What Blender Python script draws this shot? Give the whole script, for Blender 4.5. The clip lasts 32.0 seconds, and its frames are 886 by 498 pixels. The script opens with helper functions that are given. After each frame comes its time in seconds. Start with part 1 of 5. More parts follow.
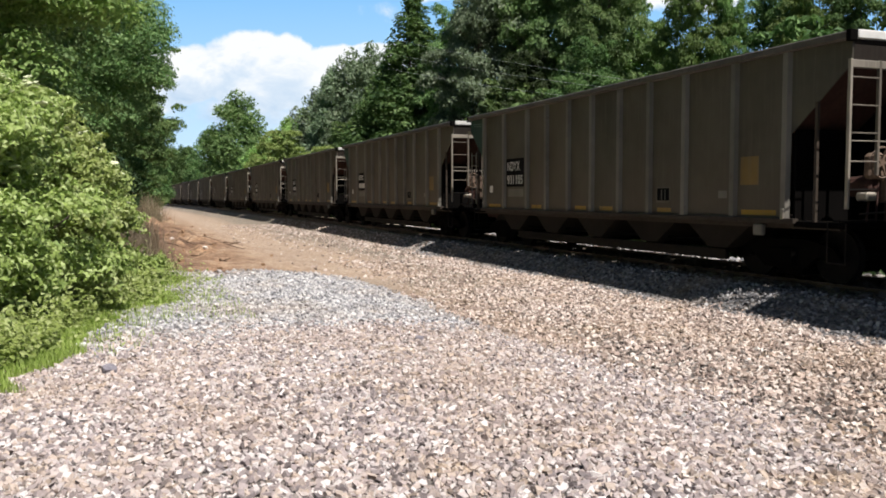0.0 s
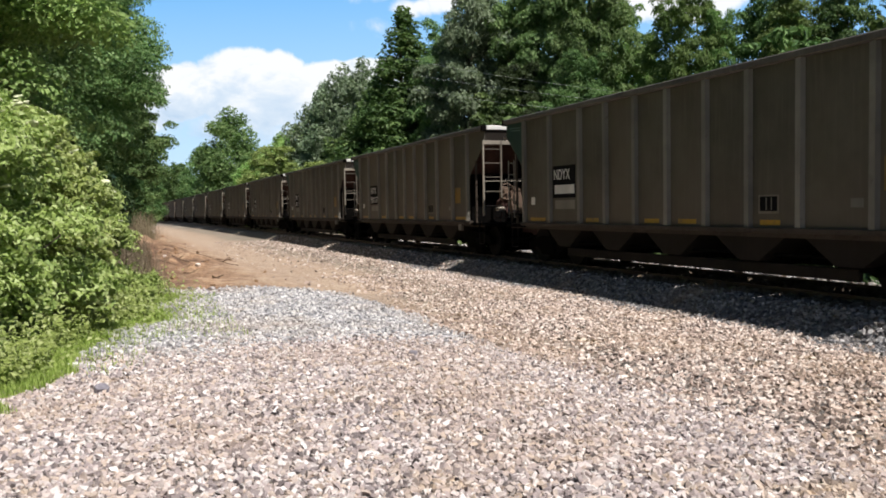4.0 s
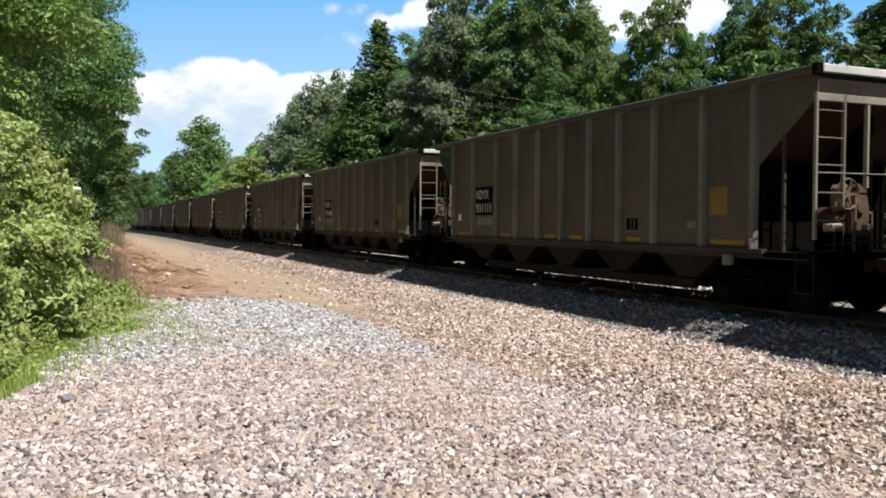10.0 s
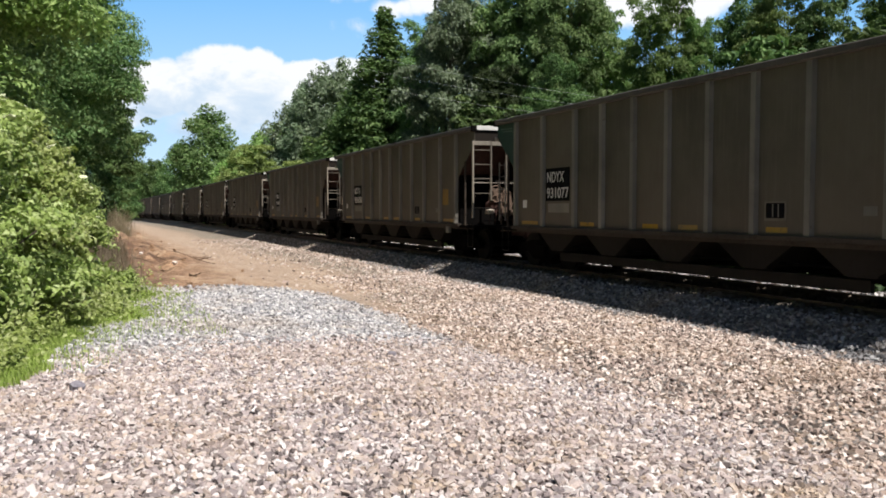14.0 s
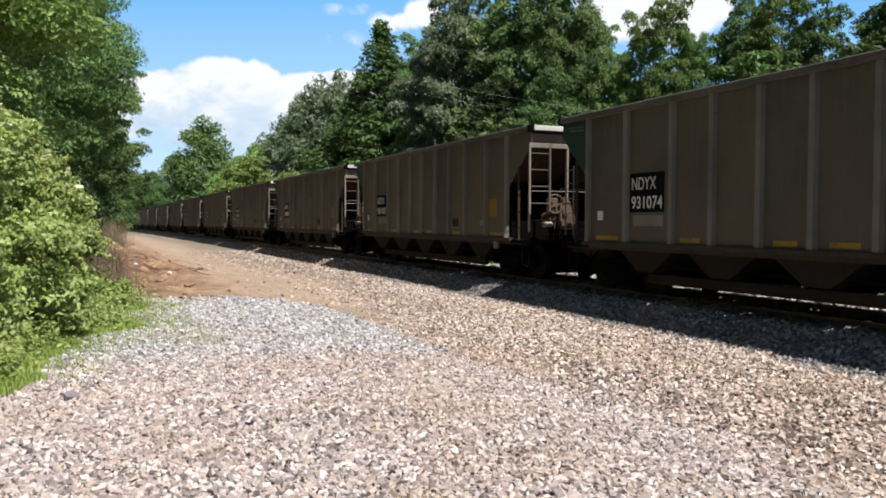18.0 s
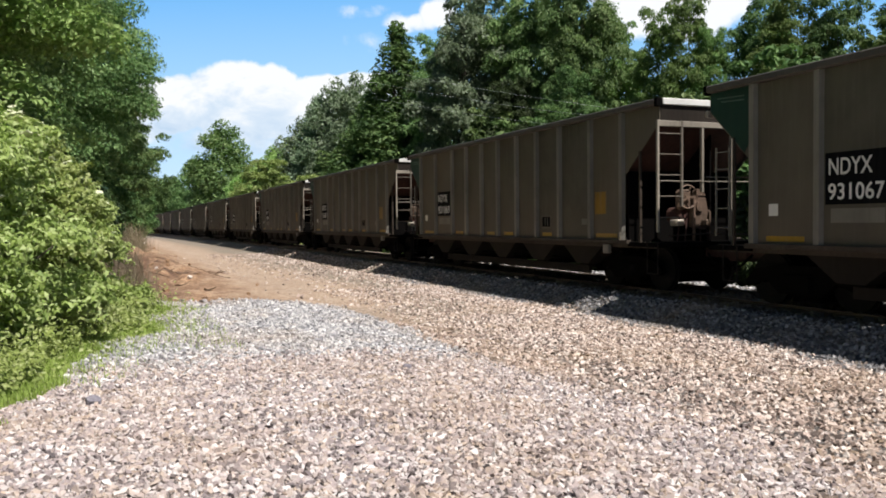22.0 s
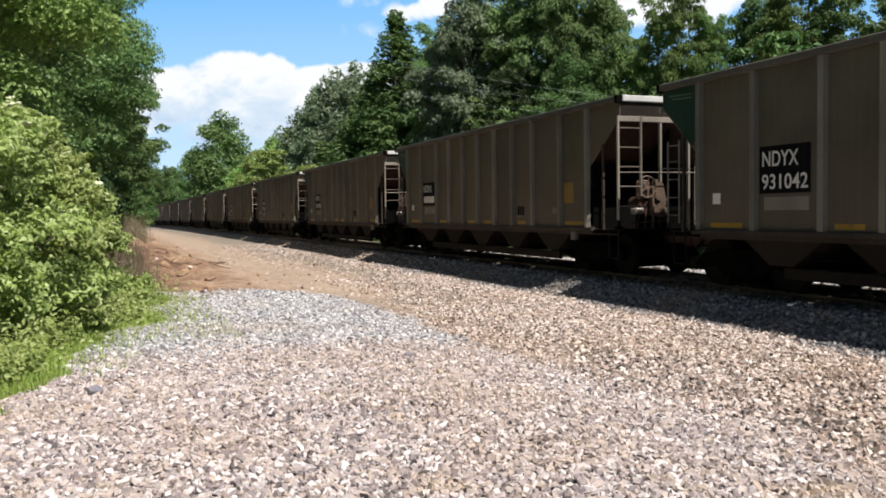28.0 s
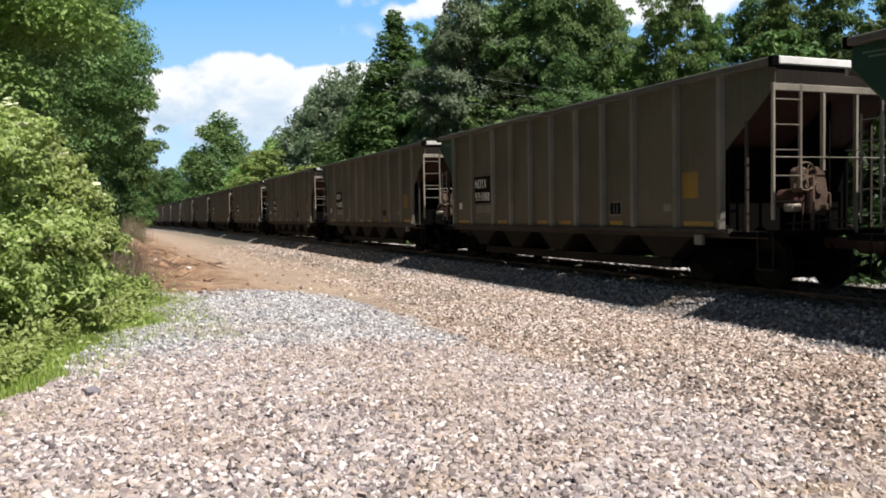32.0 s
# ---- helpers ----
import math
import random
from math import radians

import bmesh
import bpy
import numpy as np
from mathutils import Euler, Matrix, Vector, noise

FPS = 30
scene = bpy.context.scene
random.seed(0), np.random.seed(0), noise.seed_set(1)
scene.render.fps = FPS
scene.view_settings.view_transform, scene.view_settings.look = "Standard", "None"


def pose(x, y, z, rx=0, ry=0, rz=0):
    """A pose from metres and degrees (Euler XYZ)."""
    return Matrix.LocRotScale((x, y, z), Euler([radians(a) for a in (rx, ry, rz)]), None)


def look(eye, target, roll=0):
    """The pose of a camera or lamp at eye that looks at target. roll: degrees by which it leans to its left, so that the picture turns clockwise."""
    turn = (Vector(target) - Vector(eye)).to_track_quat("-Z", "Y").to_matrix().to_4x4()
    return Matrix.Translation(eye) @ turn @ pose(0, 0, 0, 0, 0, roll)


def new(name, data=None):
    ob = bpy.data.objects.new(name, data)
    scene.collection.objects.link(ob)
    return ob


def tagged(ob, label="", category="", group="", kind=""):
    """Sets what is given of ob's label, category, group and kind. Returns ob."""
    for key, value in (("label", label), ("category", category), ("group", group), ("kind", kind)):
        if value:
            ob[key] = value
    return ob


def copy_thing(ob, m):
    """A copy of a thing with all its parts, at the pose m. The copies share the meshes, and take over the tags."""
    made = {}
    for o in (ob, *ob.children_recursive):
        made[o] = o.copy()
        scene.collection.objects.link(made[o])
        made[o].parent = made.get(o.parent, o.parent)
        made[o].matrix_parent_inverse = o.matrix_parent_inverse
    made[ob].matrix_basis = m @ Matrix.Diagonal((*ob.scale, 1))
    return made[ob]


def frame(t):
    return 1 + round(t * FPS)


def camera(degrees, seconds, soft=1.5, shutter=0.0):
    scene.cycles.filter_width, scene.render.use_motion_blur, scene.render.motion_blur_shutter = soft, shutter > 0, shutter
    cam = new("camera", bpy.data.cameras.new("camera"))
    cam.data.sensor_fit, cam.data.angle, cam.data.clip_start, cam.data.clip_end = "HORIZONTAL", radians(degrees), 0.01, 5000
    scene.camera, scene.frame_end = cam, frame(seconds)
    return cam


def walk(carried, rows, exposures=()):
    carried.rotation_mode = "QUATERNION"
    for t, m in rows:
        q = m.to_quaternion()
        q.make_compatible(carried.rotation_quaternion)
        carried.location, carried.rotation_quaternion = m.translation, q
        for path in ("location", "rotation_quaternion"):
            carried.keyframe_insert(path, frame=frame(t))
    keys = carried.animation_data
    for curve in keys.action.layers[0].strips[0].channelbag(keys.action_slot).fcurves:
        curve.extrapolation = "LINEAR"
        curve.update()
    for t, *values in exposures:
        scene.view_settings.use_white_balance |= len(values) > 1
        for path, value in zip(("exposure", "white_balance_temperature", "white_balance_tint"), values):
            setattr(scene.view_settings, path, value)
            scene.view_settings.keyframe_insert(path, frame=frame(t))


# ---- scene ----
cam = camera(57.0, 32.0, soft=1.8)
EYE_Z = 1.75


def view(x, y, z, yaw, pitch, roll):
    return pose(x, y, EYE_Z + z, 90 + pitch, 0, yaw) @ pose(0, 0, 0, 0, 0, -roll)


# a hand-held camera on one spot: seconds, metres, degrees
walk(cam, [(t, view(*v)) for t, *v in (
    (0, 0.018, 0.000, 0.004, -21.152, -3.859, 0.283),
    (0.5, 0.017, -0.002, 0.004, -20.909, -3.477, 0.359),
    (1, 0.012, -0.005, 0.004, -20.179, -3.071, 0.523),
    (1.5, 0.016, -0.010, 0.003, -21.250, -2.623, 0.009),
    (2, 0.009, -0.016, 0.004, -21.587, -2.696, 0.056),
    (2.5, 0.015, -0.021, 0.006, -22.094, -2.486, 0.278),
    (4.5, 0.034, -0.005, 0.010, -21.470, -2.979, 1.153),
    (5, 0.028, -0.006, 0.006, -21.676, -2.845, 0.912),
    (5.5, 0.023, -0.010, 0.009, -23.457, -2.301, 0.362),
    (6, 0.013, -0.008, 0.012, -22.802, -2.643, 0.445),
    (6.5, 0.005, -0.009, 0.011, -22.760, -2.674, 0.278),
    (7, 0.005, -0.014, 0.011, -23.126, -2.789, 0.229),
    (7.5, -0.004, -0.017, 0.007, -23.478, -2.857, 0.181),
    (8, -0.007, -0.026, 0.012, -23.767, -2.651, 0.103),
    (8.5, -0.008, -0.026, 0.013, -23.838, -2.351, -0.169),
    (9, -0.008, -0.022, 0.014, -23.863, -2.430, 0.015),
    (9.5, -0.006, -0.026, 0.017, -23.406, -2.121, -0.068),
    (10, -0.011, -0.026, 0.017, -23.590, -1.932, -0.084),
    (10.5, -0.023, -0.026, 0.015, -23.478, -1.770, -0.292),
    (11, -0.024, -0.025, 0.011, -23.237, -1.739, -0.081),
    (11.5, -0.027, -0.028, 0.010, -23.028, -1.811, -0.154),
    (12, -0.024, -0.028, 0.008, -23.487, -1.786, 0.080),
    (12.5, -0.019, -0.029, 0.011, -23.071, -2.159, 0.131),
    (13, -0.010, -0.028, 0.005, -23.044, -2.396, 0.182),
    (13.5, -0.008, -0.020, 0.006, -23.110, -2.886, 0.157),
    (14, -0.006, -0.019, 0.012, -23.155, -2.812, 0.105),
    (14.5, 0.001, -0.025, 0.001, -23.261, -2.590, 0.235),
    (16.5, 0.006, -0.002, -0.019, -22.677, -2.770, 0.549),
    (17, 0.007, -0.004, -0.007, -21.983, -1.509, 0.568),
    (17.5, -0.014, -0.005, -0.007, -23.849, -2.400, -0.013),
    (18, -0.025, -0.005, -0.006, -23.510, -1.920, -0.194),
    (18.5, -0.017, -0.005, -0.009, -23.343, -2.241, -0.055),
    (19, -0.014, 0.002, -0.005, -23.330, -2.337, -0.248),
    (19.5, -0.022, 0.001, -0.005, -23.050, -2.238, -0.169),
    (20, -0.022, 0.008, -0.004, -22.926, -2.369, -0.150),
    (20.5, -0.018, 0.011, -0.001, -22.622, -1.684, 0.048),
    (21, -0.014, 0.011, -0.007, -22.545, -2.152, 0.107),
    (21.5, -0.009, 0.019, -0.003, -22.396, -2.319, 0.016),
    (22, -0.004, 0.014, -0.002, -22.202, -1.903, 0.615),
    (22.5, 0.005, 0.019, -0.005, -22.133, -2.647, 0.839),
    (23, 0.013, 0.026, -0.009, -21.754, -3.895, 1.142),
    (23.5, 0.013, 0.029, -0.006, -21.141, -4.192, 0.684),
    (24, 0.014, 0.027, -0.004, -21.250, -4.123, 0.874),
    (24.5, 0.013, 0.028, -0.010, -21.127, -4.582, 0.999),
    (25, 0.013, 0.025, -0.003, -20.921, -3.933, 0.808),
    (25.5, 0.004, 0.017, 0.002, -21.232, -3.186, 0.764),
    (27.5, -0.006, 0.029, -0.013, -21.634, -2.580, 0.412),
    (28, -0.004, 0.023, -0.016, -22.172, -2.620, 0.919),
    (28.5, 0.005, 0.026, -0.017, -21.996, -2.720, 0.764),
    (29, 0.002, 0.028, -0.013, -22.631, -2.836, 0.730),
    (29.5, 0.007, 0.028, -0.011, -22.193, -2.585, 0.965),
    (30, 0.012, 0.025, -0.010, -22.710, -2.379, 1.146),
    (30.5, 0.010, 0.021, -0.013, -22.474, -2.399, 1.234),
    (31, 0.009, 0.024, -0.017, -22.411, -2.605, 1.149),
    (31.5, 0.010, 0.029, -0.014, -22.155, -2.640, 1.352),
    (32, 0.013, 0.029, -0.021, -22.234, -2.625, 1.109),
)])

# ---- light ----
SUN = Vector((0.178, -0.62, 1.0)).normalized()
world = bpy.data.worlds.new("world")
scene.world = world
world.use_nodes = True
wn, wl = world.node_tree.nodes, world.node_tree.links
sky = wn.new("ShaderNodeTexSky")
sky.sky_type = "NISHITA"
sky.sun_disc = False
sky.sun_elevation = math.asin(SUN.z)
sky.sun_rotation = math.atan2(SUN.x, SUN.y)
sky.air_density, sky.dust_density, sky.ozone_density = 1.0, 0.6, 1.5
wl.new(sky.outputs["Color"], wn["Background"].inputs["Color"])
wn["Background"].inputs["Strength"].default_value = 0.033
sun = new("sun", bpy.data.lights.new("sun", "SUN"))
sun.data.energy, sun.data.angle, sun.data.color = 4.25, radians(0.6), (1.0, 0.953, 0.905)
sun.matrix_basis = look((SUN.x * 100, SUN.y * 100, SUN.z * 100), (0, 0, 0))
scene.view_settings.exposure = 0.65


# ---- materials ----
def material(name):
    m = bpy.data.materials.new(name)
    m.use_nodes = True
    return m, m.node_tree.nodes, m.node_tree.links, m.node_tree.nodes["Principled BSDF"]


def noise_node(n, l, scale, detail=6, rough=0.6, vec=None, dist=0.0):
    t = n.new("ShaderNodeTexNoise")
    t.inputs["Scale"].default_value, t.inputs["Detail"].default_value = scale, detail
    t.inputs["Roughness"].default_value, t.inputs["Distortion"].default_value = rough, dist
    if vec is not None:
        l.new(vec, t.inputs["Vector"])
    return t.outputs["Fac"]


def ramp(n, l, fac, stops, interp="LINEAR"):
    r = n.new("ShaderNodeValToRGB")
    r.color_ramp.interpolation = interp
    el = r.color_ramp.elements
    while len(el) < len(stops):
        el.new(0.5)
    for e, (p, c) in zip(el, stops):
        e.position, e.color = p, (*c, 1) if len(c) == 3 else c
    l.new(fac, r.inputs["Fac"])
    return r.outputs["Color"]


def mix(n, l, fac, a, b, kind="MIX"):
    m = n.new("ShaderNodeMix")
    m.data_type, m.blend_type = "RGBA", kind
    for sock, v in ((m.inputs[0], fac), (m.inputs[6], a), (m.inputs[7], b)):
        if isinstance(v, (int, float)):
            sock.default_value = v
        elif isinstance(v, tuple):
            sock.default_value = (*v, 1)
        else:
            l.new(v, sock)
    return m.outputs[2]


def math_node(n, l, op, a, b=0.0, clamp=False):
    m = n.new("ShaderNodeMath")
    m.operation, m.use_clamp = op, clamp
    for sock, v in ((m.inputs[0], a), (m.inputs[1], b)):
        if isinstance(v, (int, float)):
            sock.default_value = v
        else:
            l.new(v, sock)
    return m.outputs[0]


def bump(n, l, bsdf, height, strength=0.3, distance=0.02):
    b = n.new("ShaderNodeBump")
    b.inputs["Strength"].default_value, b.inputs["Distance"].default_value = strength, distance
    l.new(height, b.inputs["Height"])
    l.new(b.outputs["Normal"], bsdf.inputs["Normal"])


def coords(n, kind="Object", scale=None, l=None):
    c = n.new("ShaderNodeTexCoord").outputs[kind]
    if scale:
        mp = n.new("ShaderNodeMapping")
        mp.inputs["Scale"].default_value = scale
        l.new(c, mp.inputs["Vector"])
        return mp.outputs["Vector"]
    return c


def object_random(n):
    return n.new("ShaderNodeObjectInfo").outputs["Random"]


def worn_metal(name, base, rust, rough=0.6, metal=0.0, rust_at=0.62, streak=True, dust=(0.20, 0.17, 0.13), spec=0.35, grime=None, fade=None):
    """Painted or bare steel with dust, rust blotches and vertical streaks."""
    m, n, l, b = material(name)
    v = coords(n)
    big = noise_node(n, l, 0.9, 4, 0.6, v)
    fine = noise_node(n, l, 14, 8, 0.7, v)
    dark = tuple(c * 0.62 for c in base)
    c = mix(n, l, ramp(n, l, big, [(0.35, (0, 0, 0)), (0.7, (1, 1, 1))]), base, dark)
    if streak:
        st = noise_node(n, l, 3.0, 5, 0.6, coords(n, "Object", (5, 5, 0.25), l))
        c = mix(n, l, ramp(n, l, st, [(0.5, (0, 0, 0)), (0.78, (0.55, 0.55, 0.55))]), c, dust)
    blot = math_node(n, l, "ADD", math_node(n, l, "MULTIPLY", fine, 0.5), math_node(n, l, "MULTIPLY", noise_node(n, l, 3.1, 6, 0.65, v), 0.5))
    c = mix(n, l, ramp(n, l, blot, [(rust_at - 0.06, (0, 0, 0)), (rust_at + 0.06, (0.8, 0.8, 0.8))]), c, rust)
    if grime:
        sep = n.new("ShaderNodeSeparateXYZ")
        l.new(v, sep.inputs[0])
        low = math_node(n, l, "SUBTRACT", 1.75, sep.outputs[2])
        low = math_node(n, l, "MULTIPLY", math_node(n, l, "ADD", low, math_node(n, l, "MULTIPLY", big, 0.9)), 0.55, True)
        c = mix(n, l, math_node(n, l, "MULTIPLY", low, 0.7), c, grime)
        c = mix(n, l, math_node(n, l, "MULTIPLY", object_random(n), 0.5), c, tuple(q * k for q, k in zip(base, (0.92, 0.78, 0.74))))
    if fade:
        worn = math_node(n, l, "MULTIPLY", math_node(n, l, "SUBTRACT", object_random(n), 0.3), 0.75, True)
        c = mix(n, l, worn, c, fade)
    hue = n.new("ShaderNodeHueSaturation")
    l.new(c, hue.inputs["Color"])
    l.new(math_node(n, l, "ADD", math_node(n, l, "MULTIPLY", object_random(n), 0.3), 0.85), hue.inputs["Value"])
    l.new(hue.outputs["Color"], b.inputs["Base Color"])
    b.inputs["Roughness"].default_value, b.inputs["Metallic"].default_value = rough, metal
    b.inputs["Specular IOR Level"].default_value = spec
    bump(n, l, b, fine, 0.25, 0.01)
    return m


def plain_rough(name, a, b_col, scale=8.0, rough=0.8, bump_d=0.01, per_island=False):
    m, n, l, b = material(name)
    v = coords(n)
    f = noise_node(n, l, scale, 8, 0.65, v)
    c = ramp(n, l, f, [(0.3, a), (0.7, b_col)])
    l.new(c, b.inputs["Base Color"])
    b.inputs["Roughness"].default_value = rough
    bump(n, l, b, f, 0.4, bump_d)
    return m


def leaf_material(name, dark, mid, light, trans=0.35):
    """Leaves vary one by one, and let some light through."""
    m, n, l, b = material(name)
    isl = n.new("ShaderNodeNewGeometry").outputs["Random Per Island"]
    big = noise_node(n, l, 0.35, 3, 0.5, coords(n))
    f = math_node(n, l, "ADD", math_node(n, l, "MULTIPLY", isl, 0.38), math_node(n, l, "MULTIPLY", big, 0.62))
    c = ramp(n, l, f, [(0.15, dark), (0.5, mid), (0.88, light)])
    hue = n.new("ShaderNodeHueSaturation")
    l.new(c, hue.inputs["Color"])
    l.new(math_node(n, l, "ADD", math_node(n, l, "MULTIPLY", object_random(n), 0.04), 0.48), hue.inputs["Hue"])
    l.new(math_node(n, l, "ADD", math_node(n, l, "MULTIPLY", object_random(n), 0.4), 0.8), hue.inputs["Value"])
    l.new(hue.outputs["Color"], b.inputs["Base Color"])
    b.inputs["Roughness"].default_value = 0.55
    b.inputs["Specular IOR Level"].default_value = 0.22
    tr = n.new("ShaderNodeBsdfTranslucent")
    l.new(mix(n, l, 1.0, hue.outputs["Color"], (1.0, 1.08, 0.75), "MULTIPLY"), tr.inputs["Color"])
    ms = n.new("ShaderNodeMixShader")
    ms.inputs[0].default_value = trans
    l.new(b.outputs[0], ms.inputs[1])
    l.new(tr.outputs[0], ms.inputs[2])
    l.new(ms.outputs[0], n["Material Output"].inputs["Surface"])
    return m


M_SHEET = worn_metal("weathered taupe sheet", (0.105, 0.096, 0.074), (0.072, 0.046, 0.035), 0.55, 0.0, 0.66, dust=(0.14, 0.127, 0.102), spec=0.25, grime=(0.108, 0.082, 0.063))
M_POST = worn_metal("weathered grey post", (0.205, 0.190, 0.162), (0.085, 0.06, 0.045), 0.55, 0.0, 0.64, dust=(0.11, 0.10, 0.084), spec=0.25)
M_CHORD = worn_metal("dusty top chord", (0.095, 0.084, 0.070), (0.06, 0.042, 0.03), 0.65, 0.0, 0.64, dust=(0.13, 0.11, 0.088))
M_RUST = worn_metal("rusty steel", (0.06, 0.025, 0.019), (0.028, 0.013, 0.010), 0.8, 0.0, 0.55, dust=(0.09, 0.05, 0.035))
# Near-black base colour holds the deep shade under and between the cars
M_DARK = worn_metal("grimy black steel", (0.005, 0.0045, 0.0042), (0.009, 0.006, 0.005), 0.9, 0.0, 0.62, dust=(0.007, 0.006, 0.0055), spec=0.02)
# Underside shade is put into the bays' colour; end panels share it
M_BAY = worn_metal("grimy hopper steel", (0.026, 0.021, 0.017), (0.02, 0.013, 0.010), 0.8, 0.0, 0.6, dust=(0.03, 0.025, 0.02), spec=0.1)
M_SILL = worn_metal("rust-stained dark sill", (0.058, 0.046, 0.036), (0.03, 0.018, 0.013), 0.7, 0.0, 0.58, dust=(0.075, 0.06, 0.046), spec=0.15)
M_GEAR = worn_metal("rusty pale gear", (0.16, 0.105, 0.075), (0.05, 0.035, 0.022), 0.7, 0.0, 0.52, dust=(0.2, 0.14, 0.1))
M_WHITE = worn_metal("dirty white paint", (0.82, 0.81, 0.77), (0.30, 0.22, 0.15), 0.5, 0.0, 0.72, dust=(0.62, 0.59, 0.53))
M_LADDER = worn_metal("pale galvanised steel", (0.31, 0.275, 0.225), (0.15, 0.11, 0.075), 0.5, 0.2, 0.66, dust=(0.4, 0.36, 0.3))
# Darker tone of the ladder steel, for rungs and inner stiles
M_RUNG = worn_metal("grimy galvanised steel", (0.19, 0.165, 0.135), (0.09, 0.065, 0.045), 0.6, 0.2, 0.6, dust=(0.22, 0.19, 0.15))
M_YELLOW = worn_metal("faded yellow paint", (0.31, 0.17, 0.012), (0.105, 0.088, 0.06), 0.5, 0.0, 0.60, fade=(0.10, 0.088, 0.066))
M_STRIPE = worn_metal("reflective yellow sheeting", (0.42, 0.24, 0.012), (0.11, 0.085, 0.05), 0.4, 0.0, 0.6, dust=(0.3, 0.2, 0.07), fade=(0.10, 0.082, 0.06))
M_GREEN = worn_metal("dark green paint", (0.006, 0.036, 0.025), (0.03, 0.03, 0.022), 0.5, 0.0, 0.64, dust=(0.02, 0.038, 0.028))
M_PALE = worn_metal("faded pale green paint", (0.10, 0.16, 0.13), (0.05, 0.06, 0.05), 0.5, 0.0, 0.6)
M_BLACK = worn_metal("black board paint", (0.006, 0.006, 0.007), (0.015, 0.013, 0.011), 0.85, 0.0, 0.72, dust=(0.02, 0.019, 0.018), spec=0.1)
M_LETTER = worn_metal("white lettering paint", (0.72, 0.71, 0.68), (0.4, 0.36, 0.3), 0.5, 0.0, 0.75, dust=(0.5, 0.47, 0.42))
# Wheels are coloured nearly black to carry the shade below the car
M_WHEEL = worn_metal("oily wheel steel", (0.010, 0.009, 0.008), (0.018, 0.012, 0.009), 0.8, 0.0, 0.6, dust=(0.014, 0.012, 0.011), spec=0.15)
M_RAIL = worn_metal("rail steel", (0.16, 0.12, 0.095), (0.14, 0.07, 0.04), 0.45, 0.6, 0.6, streak=False)
M_TIE = plain_rough("creosoted tie", (0.035, 0.028, 0.022), (0.09, 0.075, 0.06), 9, 0.9, 0.02)
M_BARK = plain_rough("bark", (0.05, 0.04, 0.03), (0.16, 0.13, 0.10), 7, 0.9, 0.05)
M_LEAF_A = leaf_material("deep green leaves", (0.024, 0.055, 0.021), (0.088, 0.150, 0.048), (0.26, 0.35, 0.135), 0.32)
M_LEAF_B = leaf_material("fresh green leaves", (0.050, 0.105, 0.032), (0.15, 0.24, 0.07), (0.32, 0.43, 0.16), 0.38)
M_LEAF_C = leaf_material("grey green leaves", (0.062, 0.095, 0.052), (0.18, 0.24, 0.145), (0.47, 0.53, 0.39), 0.36)
M_LEAF_E = leaf_material("elder leaves", (0.10, 0.175, 0.045), (0.33, 0.43, 0.125), (0.68, 0.76, 0.42), 0.34)
M_LEAF_L = leaf_material("sunlit wood-edge leaves", (0.046, 0.098, 0.034), (0.155, 0.27, 0.095), (0.40, 0.53, 0.25), 0.36)
M_LEAF_F = leaf_material("pale fresh green leaves", (0.14, 0.22, 0.065), (0.30, 0.42, 0.14), (0.46, 0.56, 0.23), 0.42)
# Shade under and between the trees is put into this leaf colour
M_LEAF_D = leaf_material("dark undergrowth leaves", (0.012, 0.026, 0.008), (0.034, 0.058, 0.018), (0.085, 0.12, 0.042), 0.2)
M_GRASS = leaf_material("grass blades", (0.14, 0.20, 0.035), (0.31, 0.40, 0.09), (0.50, 0.56, 0.20), 0.35)
M_DRY = leaf_material("dry weed stalks", (0.10, 0.075, 0.05), (0.19, 0.15, 0.10), (0.30, 0.25, 0.17), 0.2)
M_FLOWER = plain_rough("cream flowers", (0.50, 0.53, 0.30), (0.72, 0.73, 0.52), 30, 0.7)
M_WIRE = plain_rough("weathered wire", (0.40, 0.41, 0.40), (0.62, 0.63, 0.62), 3, 0.5)


def stone_material(name, palette):
    m, n, l, b = material(name)
    isl = n.new("ShaderNodeNewGeometry").outputs["Random Per Island"]
    v = coords(n)
    c = ramp(n, l, isl, palette)
    f = noise_node(n, l, 45, 6, 0.7, v)
    region = noise_node(n, l, 0.45, 4, 0.6, v)
    c = mix(n, l, ramp(n, l, region, [(0.45, (0, 0, 0)), (0.68, (0.33, 0.33, 0.33))]), c, (0.44, 0.31, 0.20))
    ochre = noise_node(n, l, 1.7, 5, 0.7, v, 0.5)
    c = mix(n, l, ramp(n, l, ochre, [(0.56, (0, 0, 0)), (0.72, (0.42, 0.42, 0.42))]), c, (0.50, 0.36, 0.19))
    coal = noise_node(n, l, 0.8, 5, 0.7, v, 0.7)
    c = mix(n, l, ramp(n, l, coal, [(0.60, (0, 0, 0)), (0.74, (0.42, 0.42, 0.42))]), c, (0.075, 0.066, 0.06))
    c = mix(n, l, 0.6, c, ramp(n, l, f, [(0.3, (0.55, 0.53, 0.5)), (0.7, (1.08, 1.07, 1.06))]), "MULTIPLY")
    l.new(c, b.inputs["Base Color"])
    b.inputs["Roughness"].default_value = 0.85
    bump(n, l, b, f, 0.5, 0.01)
    return m


